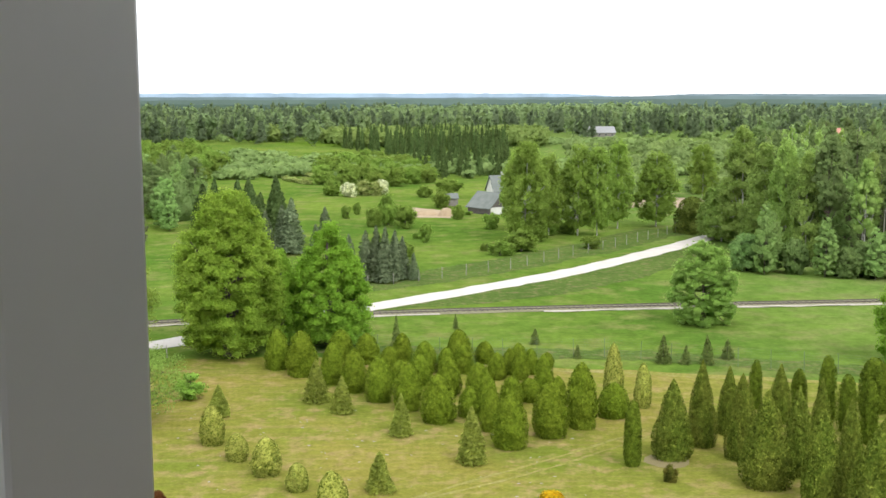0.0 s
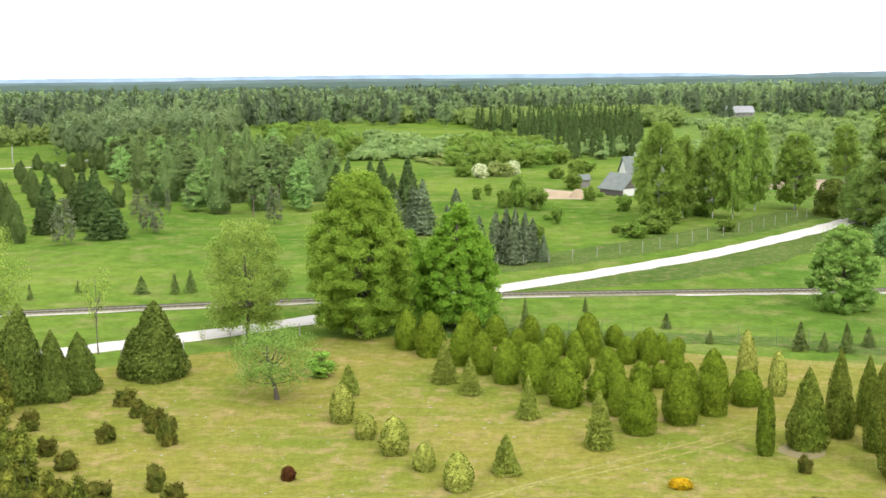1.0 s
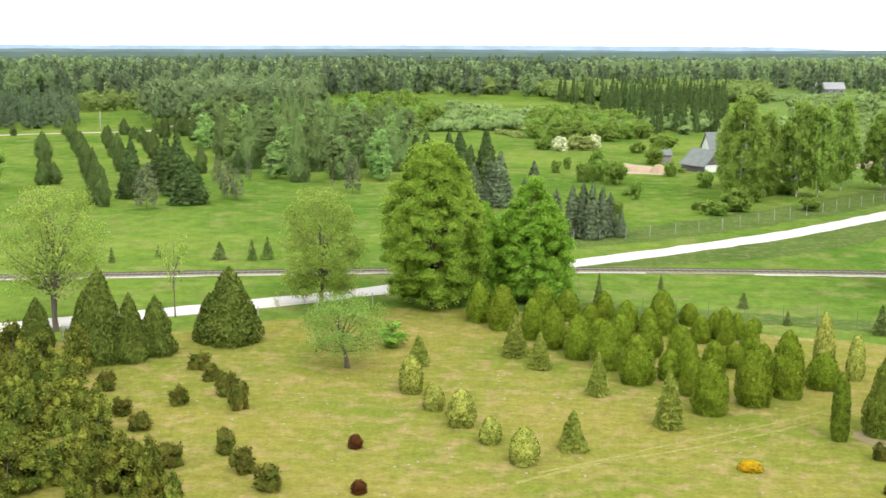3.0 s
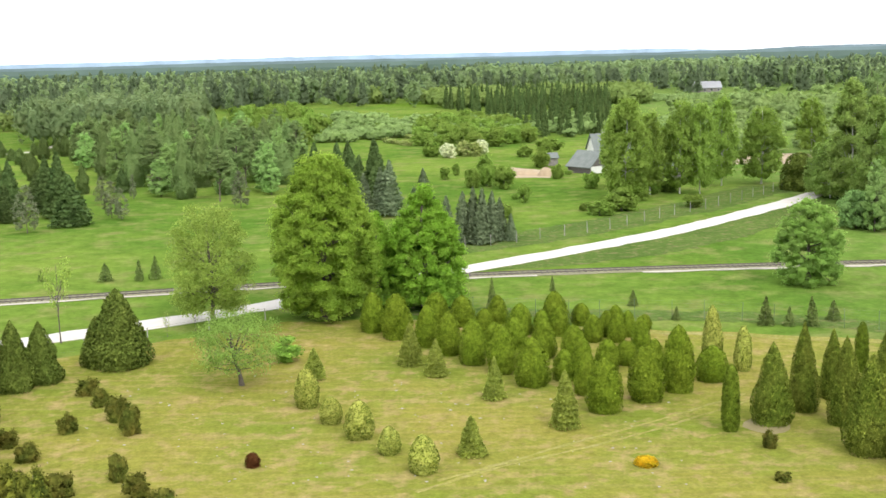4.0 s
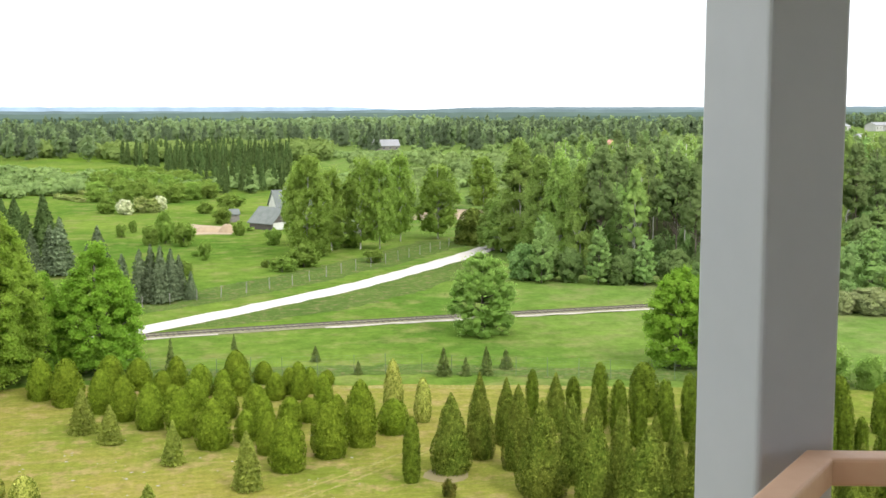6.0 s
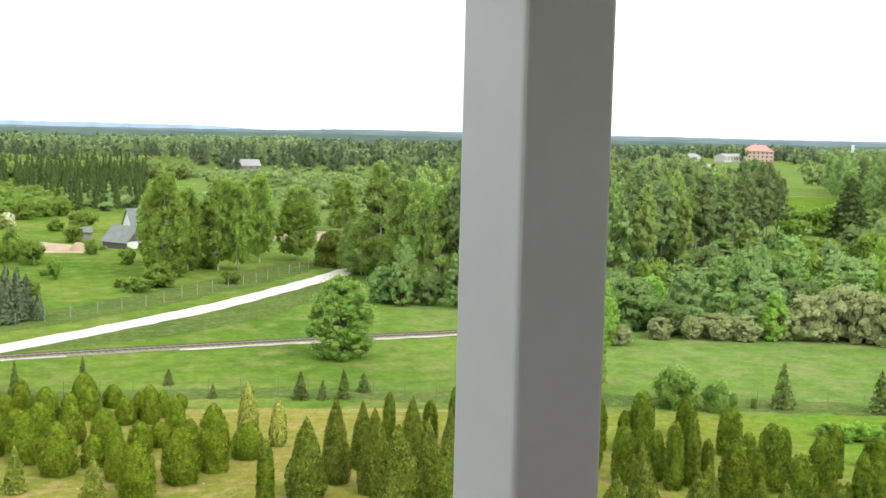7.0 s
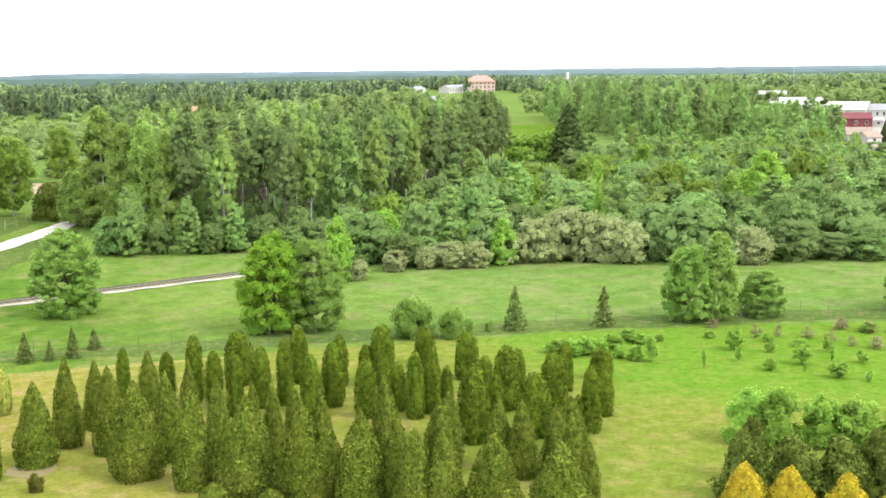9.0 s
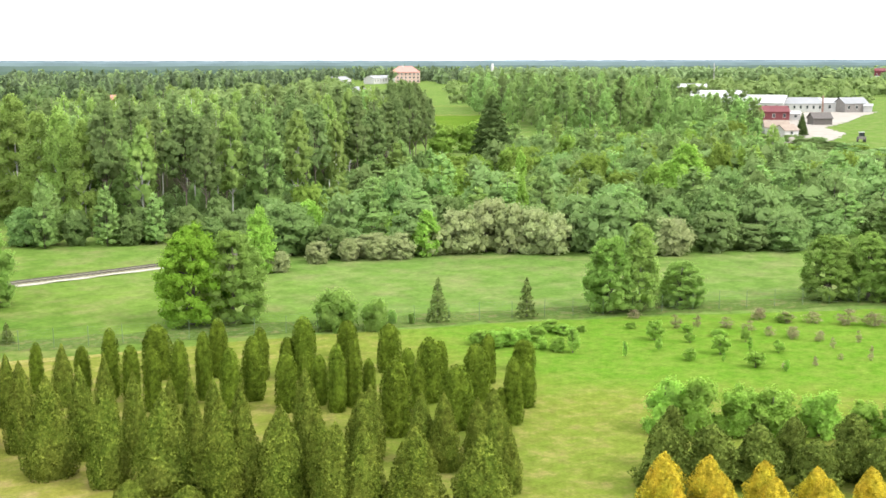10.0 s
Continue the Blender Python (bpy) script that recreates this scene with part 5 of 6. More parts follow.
rnd = tree_kind("willow_tree", "rounded grey-green willow tree in the meadow", "tree", "willows in the meadow", F_SALLOW, M_BARK, 240, 44, 0.036, lambda u: 0.5 * math.sin(math.pi * (0.26 + 0.7 * u)) ** 0.6, 0.0, 0.075, 0.03, 16, 2, 141, inner=0.45)
rnd.rows(ROUND, RIGHT2)
rnd.put(*RIGHT[0])
rnd.put(*RIGHT[2])
pair = tree_kind("young_maple", "bright yellow-green leafy tree in the meadow", "tree", "", F_BRIGHT, M_BARK, 260, 50, 0.036, lambda u: 0.5 * math.sin(math.pi * (0.24 + 0.72 * u)) ** 0.75, 0.0, 0.075, 0.03, 16, 2, 145, inner=0.4)
pair.put(*PAIR[0])
rnd.put(*PAIR[1], "grey-green willow beside a brighter tree")

wb = tree_kind("willow_bush", "rounded grey-green willow bush by the fence", "bush", "willow bushes by the fence", F_SALLOW, M_BARK, 60, 60, 0.075, lambda u: 0.5 * math.sin(0.5 + 2.4 * u) ** 0.7, 0.0, 0.14, 0.03, 10, 2, 151, flat=0.95, asp=0.9)
wb.rows(WBUSH)

# ---- trees beyond the road ----
blue = spruce_kind("blue_spruce", "grey-blue spruce in a tight group by the fence", "spruce", "spruces by the road fence", F_BLUE, 1300, 0.13, 11, 3, 161, 2.8, 0.75)
blue.wide = 1.35
blue.rows(BLUESPR)
blue.wide = 1.15
for x, y, h, w in GREYSPR:
    blue.put(x, y, h, w * 1.15, "grey-green spruce in a loose group on the grassland")
spruce = spruce_kind("spruce", "dark green spruce in the grassland", "spruce", "dark spruces", F_SPRUCE, 1400, 0.13, 11, 3, 165, 2.0, 0.75)
spruce.wide = 1.15
spruce.rows(DARKSPR2, ROW2)
for x, y, h, w in YOUNG[4:]:
    young.put(x, y, h, w * 1.35, "slender young spruce standing in the meadow")
spruce.wide = 1.25
spruce.rows(DARKSPR)
spruce.put(281.9, 209.9, 6.4, 3.6, "narrow green conifer standing in the factory yard")
spruce.wide = 1.15
rowtree = shell_kind("pine_bush", "dark rounded young pine planted in a row", "pine", "pines planted in rows", F_ROWPINE, lambda u: 0.5 * np.clip(1 - u ** 2.0, 0, 1) ** 0.75 * np.clip(0.7 + 1.2 * u, 0, 1), 900, 0.11, 4, 171, lump=0.3, frill=0.45, heart=0.82)
for i, (x, y, h, w) in enumerate(ROW):
    rowtree.put(x, y, h * (1.28, 1.0, 1.15, 1.08)[i % 4], w * (0.8, 0.92, 0.86)[i % 3])
birch = tree_kind("birch", "tall birch with light green drooping leaves", "birch", "birches by the farm", F_BIRCH, M_BIRCHBARK, 210, 40, 0.05, lambda u: 0.5 * math.sin(math.pi * (0.2 + 0.74 * u)) ** 0.7, 0.08, 0.085, 0.014, 24, 3, 175, flat=1.5, tip=0.6, trunk_h=0.93, asp=2.4, inner=0.2, knot=0.5)
birch.wide = 1.18
birch.rows(BIRCH, WESTBIRCH)
x, y, h, w = JUNI[0]
darkth.put(x, y, h * 1.15, w * 1.7, "dark bushy juniper beside the gravel road")["group"] = ""
farbush = tree_kind("meadow_bush", "rounded green bush in the rough grassland", "bush", "bushes in the grassland", F_ORCHARD, M_BARK, 26, 40, 0.14, lambda u: 0.5 * math.sin(0.5 + 2.4 * u) ** 0.7, 0.0, 0.15, 0.02, 6, 3, 181, flat=0.95, asp=0.9)
farbush.rows(FARBUSH, FARMBUSH)
white = tree_kind("blossom_bush", "bush covered in white blossom", "bush", "blossoming bushes", F_WHITE, M_BARK, 26, 40, 0.14, lambda u: 0.5 * math.sin(0.5 + 2.4 * u) ** 0.7, 0.0, 0.15, 0.02, 6, 2, 185, flat=0.95, asp=0.9)
white.rows(WHITE)
half = tree_kind("blossom_bush", "green bush half covered in creamy blossom", "bush", "blossoming bushes", F_HALFWHITE, M_BARK, 26, 40, 0.14, lambda u: 0.5 * math.sin(0.5 + 2.4 * u) ** 0.7, 0.0, 0.15, 0.02, 6, 2, 188, flat=0.95, asp=0.9)
half.rows(HALFWHITE)
low = tree_kind("row_bush", "low pale yellow-green bush planted in a row", "bush", "low bushes in two rows", F_HALFWHITE, M_BARK, 14, 30, 0.2, lambda u: 0.5 * math.sin(0.6 + 2.2 * u) ** 0.7, 0.0, 0.2, 0.02, 4, 2, 189, asp=0.7)
for k, (x, y) in enumerate(HEDGEROW):
    low.put(x, y, (1.2, 0.95, 1.1)[k % 3], (2.2, 1.8, 2.5)[k % 3])
farbush.put(-15.9, 250.4, 3.2, 4.4)
for x, y, h, w in ((166, 226, 6.5, 8), (170, 220, 7, 8.5), (160, 219, 5.5, 7), (176, 222, 5, 7)):
    farbush.put(x, y, h, w, "large rounded green bush before a bright field")


def inside(x, y, poly):
    hit = False
    for i in range(len(poly)):
        (x0, y0), (x1, y1) = poly[i], poly[i - 1]
        if (y0 > y) != (y1 > y) and x < (x1 - x0) * (y - y0) / (y1 - y0) + x0:
            hit = not hit
    return hit


def stand(poly, gap, seed, choose):
    """Plant a polygon with trees about gap metres apart; choose(rng, x, y) gives kind, height, width."""
    rng = random.Random(seed)
    xs, ys = [p[0] for p in poly], [p[1] for p in poly]
    placed = []
    for _ in range(int((max(xs) - min(xs)) * (max(ys) - min(ys)) / gap ** 2 * 4)):
        x, y = rng.uniform(min(xs), max(xs)), rng.uniform(min(ys), max(ys))
        if not inside(x, y, poly) or any((x - a) ** 2 + (y - b) ** 2 < gap * gap for a, b in placed):
            continue
        placed.append((x, y))
        kind, h, w = choose(rng, x, y)
        kind.put(x, y, h, w)


TAPER = lambda u: 0.5 * math.sin(math.pi * (0.27 + 0.7 * u)) ** 0.85
WOODS = (("near", 110, 19, 0.072, 0.098, 14), ("back", 46, 12, 0.115, 0.13, 4))


def wood_kind(name, label, category, group, leaf, bark, seed, bottom, asp, trunk_r, flat=0.9, tip=0.0, shape=TAPER, trunk_h=0.94, count=3):
    """A woodland tree in a leafy shape for the wood's edge and a coarser one for its depth."""
    return [tree_kind(name, label, category, group, leaf, bark, n, per, size, shape, bottom, rad, trunk_r, reach, count, seed + 5 * i, flat=flat, tip=tip, trunk_h=trunk_h, asp=asp, inner=0.3, knot=0.74)
            for i, (_, n, per, size, rad, reach) in enumerate(WOODS)]


pine = wood_kind("pine", "grey-green pine with a bare lower trunk", "pine", "pines of the wood", F_PINE, M_PINEBARK, 191, 0.36, 3.0, 0.02, 0.75)
alder = wood_kind("alder", "leafy green alder of the wood", "tree", "leafy trees of the wood", F_ALDER, M_BARK, 301, 0.03, 2.4, 0.015)
wbirch = wood_kind("wood_birch", "slim birch with a white trunk in the wood", "birch", "birches of the wood", F_WBIRCH, M_BIRCHBARK, 331, 0.3, 3.4, 0.022, 1.2, 0.4)
DOME = lambda u: 0.5 * math.sin(0.5 + 2.4 * u) ** 0.7
thicket = wood_kind("thicket_bush", "dense green bush of the willow thicket", "bush", "bushes of the thicket", F_THICKET, M_BARK, 361, 0.0, 0.9, 0.02, 0.95, 0, DOME, 0.8)
wthicket = wood_kind("willow_thicket_bush", "silvery green willow bush of the thicket", "bush", "willow bushes of the thicket", F_WILLOW, M_BARK, 391, 0.0, 0.9, 0.02, 0.95, 0, DOME, 0.8)
gthicket = wood_kind("grey_thicket_bush", "pale grey-green blossoming bush of the thicket", "bush", "pale bushes of the thicket", F_GREYBUSH, M_BARK, 421, 0.0, 0.85, 0.02, 0.95, 0, DOME, 0.8)
orchard = tree_kind("orchard_bush", "yellow-green rounded bush of the overgrown orchard", "bush", "orchard bushes", F_ORCHARD, M_BARK, 30, 15, 0.15, DOME, 0.0, 0.14, 0.02, 5, 3, 215, flat=0.95, asp=0.8)
farspruce = spruce_kind("plantation_spruce", "narrow dark spruce of the plantation", "spruce", "plantation spruces", F_SPRUCE, 170, 0.27, 7, 3, 221, 3.0, 0.85)
aspen = tree_kind("aspen", "broad light green aspen at the wood's edge", "tree", "aspens at the wood's edge", F_ASPEN, M_BIRCHBARK, 150, 60, 0.06, TAPER, 0.02, 0.1, 0.015, 16, 3, 451, flat=1.0, trunk_h=0.93, asp=2.5, inner=0.4)
aspen.rows(EDGE)
aspen.put(*RIGHT[1], "brownish-green slender tree beside a willow")


def off_line(line, x, y):
    best = 1e9
    for (x0, y0), (x1, y1) in zip(line, line[1:]):
        t = max(0, min(1, ((x - x0) * (x1 - x0) + (y - y0) * (y1 - y0)) / ((x1 - x0) ** 2 + (y1 - y0) ** 2)))
        best = min(best, math.hypot(x - x0 - t * (x1 - x0), y - y0 - t * (y1 - y0)))
    return best


ypine = shell_kind("young_pine", "grey-green pine branched to the ground", "pine", "young pines of the wood", F_PINE, lambda u: 0.5 * np.clip(1 - u ** 2.0, 0, 1) ** 0.8 * np.clip(0.6 + 2.0 * u, 0, 1), 900, 0.14, 3, 231, lump=0.3, frill=0.5, asp=2.0, upright=0.4)
ypine.rows(WESTPINE)
larch = tree_kind("grey_larch", "thin grey half-bare tree beside the pines", "tree", "half-bare trees", F_LARCH, M_BARK, 60, 26, 0.09, TAPER, 0.05, 0.1, 0.014, 24, 2, 471, flat=0.9, tip=0.5, asp=2.2, knot=0)
larch.rows(GREYTREE)
for x, y, h, w in FRONTGREY:
    gthicket[0].put(x * 0.98, y * 0.98, h * 1.12, w * 1.25)
gthicket[0].rows(RAILBUSH)
thicket[0].rows(FRONTGREEN[1:])
wthicket[0].rows(SILVER)
yellow = tree_kind("yellow_green_tree", "bright yellow-green leafy tree in the thicket", "tree", "bright trees of the thicket", F_YGREEN, M_BARK, 96, 40, 0.07, TAPER, 0.0, 0.11, 0.02, 12, 2, 481, asp=1.3)
yellow.rows(YELLOWTREE, FRONTGREEN[:1], SPIKE, RAILTREE)
WEST_EDGE = [(-82, 223), (-62.6, 195), (-48.3, 173), (-38.8, 178), (-36, 206)]
WOOD_EDGE = [(46, 168), (48, 142), (67, 133), (84, 143), (115, 170), (134, 186)]
THICKET_EDGE = [(61, 118), (64, 111), (74, 110.5), (88, 101), (97, 92), (113, 84), (119, 77), (126, 71)]


def west_mix(r, x, y):
    i = 0 if off_line(WEST_EDGE, x, y) < 9 else 1
    return ((ypine, r.uniform(7, 10.5), r.uniform(3.6, 5)), (alder[i], r.uniform(6.5, 10), r.uniform(3.8, 5.2)), (pine[i], r.uniform(9, 11.5), r.uniform(4.5, 5.6)))[r.choice((0, 0, 0, 1, 1, 2))]


def wood_mix(r, x, y):
    i = 0 if off_line(WOOD_EDGE, x, y) < 8 else 1
    pick = r.choice((0, 0, 0, 1, 1, 2)) if x > 62 else r.choice((0, 1, 2, 2))
    return ((pine[i], r.uniform(15, 19), r.uniform(4.2, 5.6)), (wbirch[i], r.uniform(13.5, 18.5), r.uniform(3.4, 4.8)), (alder[i], r.uniform(11, 17.5), r.uniform(4, 5.6)))[pick]


def edge_mix(r, x, y):
    return (r.choice((thicket, wthicket))[0], r.uniform(2.8, 5), r.uniform(3.5, 5.5)) if r.random() < 0.72 else (alder[0], r.uniform(5, 9), r.uniform(3, 4.5))


def thicket_mix(r, x, y):
    if 1.24 < y / x < 1.42 and y > 150:
        return orchard, r.uniform(2, 3.6), r.uniform(4, 6)
    d = off_line(THICKET_EDGE, x, y)
    i = 0 if d < 10 else 1
    k = r.random()
    if k > 0.88:
        return alder[i], r.uniform(6, 10), r.uniform(4, 6)
    if k > 0.8:
        return wbirch[i], r.uniform(6, 10), r.uniform(3, 4.5)
    if k > 0.7:
        return orchard, r.uniform(4, 7), r.uniform(5, 7.5)
    return (wthicket if k > 0.32 else thicket)[i], r.uniform(3.2, 7), r.uniform(4.5, 8)


stand([(-82, 223), (-62.6, 195), (-48.3, 173), (-38.8, 178), (-36, 206), (-50, 262), (-68, 300), (-112, 292)], 5.2, 1, west_mix)
stand([(51, 168), (50, 142), (67, 133), (84, 143), (115, 170), (134, 186), (152, 220), (110, 225), (66, 215)], 4.3, 2, wood_mix)
stand([(40, 139), (46, 134.5), (56, 131.5), (67, 129.5), (69, 133), (58, 135.5), (48, 139), (42, 144)], 2.6, 3, edge_mix)
stand([(67, 129.5), (84, 139), (112, 164), (128, 178), (124, 182), (108, 168), (82, 145), (68, 134)], 3.0, 8, edge_mix)
stand([(58, 140), (70, 138), (86, 150), (100, 162), (96, 168), (80, 158), (64, 150)], 3.6, 18, lambda r, x, y: (thicket[1], r.uniform(2.5, 5.5), r.uniform(3, 5)))
stand([(248, 312), (224, 235), (252, 203), (300, 240), (330, 300), (330, 430)], 5.8, 4,
      lambda r, x, y: (alder[1], r.uniform(13, 18.5) * (0.72 if x - y > 22 else 1), r.uniform(4.6, 6.6)) if r.random() < 0.75 else (pine[1], r.uniform(15, 19) * (0.72 if x - y > 22 else 1), r.uniform(4.4, 5.8)))
stand([(61, 118), (64, 111), (74, 110.5), (88, 101), (97, 92), (113, 84), (128, 80), (150, 110), (190, 140), (215, 178), (180, 203), (142, 196), (86, 141)], 4.8, 5, thicket_mix)
def east_mix(r, x, y):
    k = r.random()
    if k < 0.3:
        return alder[1], r.uniform(6, 10), r.uniform(5, 7)
    if k < 0.42:
        return orchard, r.uniform(5, 8), r.uniform(5, 7)
    return (wthicket if k > 0.72 else thicket)[0 if off_line(THICKET_EDGE, x, y) < 12 else 1], r.uniform(4, 7), r.uniform(6, 9)


def low_east(r, x, y):
    """The thicket falls away towards the factory yard."""
    kind, h, w = east_mix(r, x, y)
    top = max(1.2, 21.0 - 0.0716 * math.hypot(x, y)) if y / x < 0.82 else h
    return kind, min(h, top), w


stand([(128, 80), (118, 78), (124, 70), (216, 128), (250, 165), (272, 205), (232, 208), (215, 178), (190, 140), (150, 110)], 5.6, 11, low_east)
stand([(-26.6, 471), (-5.6, 400), (7.2, 294), (27, 306), (45, 500), (3, 555)], 4.6, 6, lambda r, x, y: (farspruce, r.uniform(6.8, 10.5), r.uniform(2.0, 2.7)))
stand([(-81.2, 343.5), (-50.3, 285.6), (-49.4, 315), (-79.6, 453.6), (-103.4, 447.9)], 7, 9, lambda r, x, y: (orchard, r.uniform(3, 6), r.uniform(5.5, 8)))
stand([(-19.8, 279), (-6.3, 270), (7, 285), (6, 340), (-12.5, 370), (-25, 350)], 5.0, 7, lambda r, x, y: (orchard, r.uniform(3, 4.6), r.uniform(5, 7)))

# ---- lookout tower under the camera ----
HEX_C, HEX_R, HEX_A = (1.523, -1.193), 2.807, 104.5
POST_R, POST_A, POST_TURN = 2.8194, 104.33, 11.8
DECK_Z, RAIL_Z, ROOF_Z = 20.5, 21.58, 22.9


def hexagon(r, k):
    a = radians(HEX_A + 60 * k)
    return Vector((HEX_C[0] + r * math.cos(a), HEX_C[1] + r * math.sin(a)))


tower = tagged(new("lookout_tower"), "lookout tower of grey painted square steel posts", "tower")
tower.location = (HEX_C[0], HEX_C[1], 0)
for k in range(6):
    bm = bmesh.new()
    c = Vector(HEX_C) + Vector((math.cos(radians(POST_A + 60 * k)), math.sin(radians(POST_A + 60 * k)))) * POST_R
    box(bm, -0.0605, -0.063, 0, 0.0605, 0.063, ROOF_Z, 0.007, pose(c.x - HEX_C[0], c.y - HEX_C[1], 0, 0, 0, POST_TURN + 60 * k))
    post_ob = part("post", bm, M_STEEL, tower, "grey painted square steel post")


def hex_slab(r, z0, z1):
    v = [(*(hexagon(r, k) - Vector(HEX_C)), z) for z in (z0, z1) for k in range(6)]
    f = [(5, 4, 3, 2, 1, 0), (6, 7, 8, 9, 10, 11)] + [(k, (k + 1) % 6, 6 + (k + 1) % 6, 6 + k) for k in range(6)]
    return v, f


part("deck", raw("deck", *hex_slab(2.95, DECK_Z - 0.12, DECK_Z)), M_DECK, tower, "brown boarded deck")
# unseen core, added to keep sky light off the posts' inner faces
part("stair_core", raw("stair_core", *hex_slab(1.05, DECK_Z, ROOF_Z)), M_GREYWALL, tower, "plain dark boarded core, unseen, added to darken the posts")
# roof plate assumed overhead, never in view; its overhang shades the posts
part("roof", raw("roof", *hex_slab(3.4, ROOF_Z, ROOF_Z + 0.1)), M_GREYWALL, tower, "unseen dark roof plate, added to shade the posts")
for k in range(6):
    rail_o, rail_i = HEX_R - 0.07, HEX_R - 0.114
    a, b, c, d = hexagon(rail_o, k), hexagon(rail_o, k + 1), hexagon(rail_i, k + 1), hexagon(rail_i, k)
    bm = bmesh.new()
    lo = [bm.verts.new((p.x, p.y, RAIL_Z - 0.034)) for p in (a, b, c, d)]
    hi = [bm.verts.new((p.x, p.y, RAIL_Z)) for p in (a, b, c, d)]
    bm.faces.new(hi)
    bm.faces.new(lo[::-1])
    for i in range(4):
        bm.faces.new((lo[i], lo[(i + 1) % 4], hi[(i + 1) % 4], hi[i]))
    bmesh.ops.recalc_face_normals(bm, faces=bm.faces[:])
    long = [e for e in bm.edges if e.calc_length() > 0.5]
    bmesh.ops.bevel(bm, geom=long, offset=0.004, segments=2, affect="EDGES", profile=0.5)
    railing = tagged(new("railing"), "new pine handrail between the tower's posts", "railing", "railings round the deck")
    part("handrail", bm, M_TIMBER, railing, "planed pine handrail")
    m0, m1 = (a + d) / 2, (b + c) / 2
    run = (m1 - m0).normalized()
    for s in (0.11, (m1 - m0).length / 2, (m1 - m0).length - 0.11):
        p = m0 + run * s
        bm = bmesh.new()
        box(bm, -0.02, -0.02, DECK_Z, 0.02, 0.02, RAIL_Z - 0.034, 0.003, pose(p.x, p.y, 0, 0, 0, math.degrees(math.atan2(run.y, run.x))))
        part("baluster", bm, M_TIMBER, railing)


# ---- fences ----
def wire_fence(name, label, pts, gap, height, radius, wires, post_mat, wire_mat):
    fence = tagged(new(name), label, "fence")
    base = smooth_line(pts, 0.5)
    run = [base[0]]
    for p in base:
        if (p - run[-1]).length >= gap:
            run.append(p)
    rng = random.Random(len(pts))
    bm = bmesh.new()
    bmesh.ops.create_cone(bm, cap_ends=True, segments=6, radius1=radius, radius2=radius * 0.85, depth=height)
    bmesh.ops.translate(bm, vec=(0, 0, height / 2), verts=bm.verts[:])
    first = part("fence_post", bm, post_mat, fence)
    for i, p in enumerate(run):
        ob = first if i == 0 else part("fence_post", first.data, post_mat, fence)
        ob.matrix_basis = pose(p.x, p.y, 0, rng.uniform(-2, 2), rng.uniform(-2, 2), rng.uniform(0, 90)) @ Matrix.Diagonal((1, 1, rng.uniform(0.92, 1.05), 1))
    for k in range(wires):
        z = height * (0.15 + 0.8 * k / max(1, wires - 1))
        part("wire", raw("wire", *tube([(p.x, p.y, z) for p in run], [0.004] * len(run), 3)), wire_mat, fence)


wire_fence("pasture_fence", "weathered wooden posts with wire along the road", [(-8, 128), (1, 134), (11.8, 142.1), (17.6, 148.8), (28.7, 161.6), (41.2, 178.4), (52, 196)], 3.4, 1.4, 0.04, 3, M_WEATHERED, M_WIRE)
wire_fence("garden_fence", "green wire mesh fence between lawn and meadow", [(-14, 98.4), (0, 95.6), (12, 94), (18.8, 92.8), (26.6, 89.6), (34.8, 86.7), (43.3, 83.4), (52.3, 80.5), (61.2, 76.8), (72.2, 71.6), (87.4, 64.8), (105, 55)], 2.5, 1.6, 0.026, 7, M_WIRE, M_WIRE)
wire_fence("roadside_fence", "short wooden stakes between lawn and road", [(-46, 77), (-32.4, 85.6), (-20, 95.6)], 5.0, 1.1, 0.05, 2, M_WEATHERED, M_WIRE)


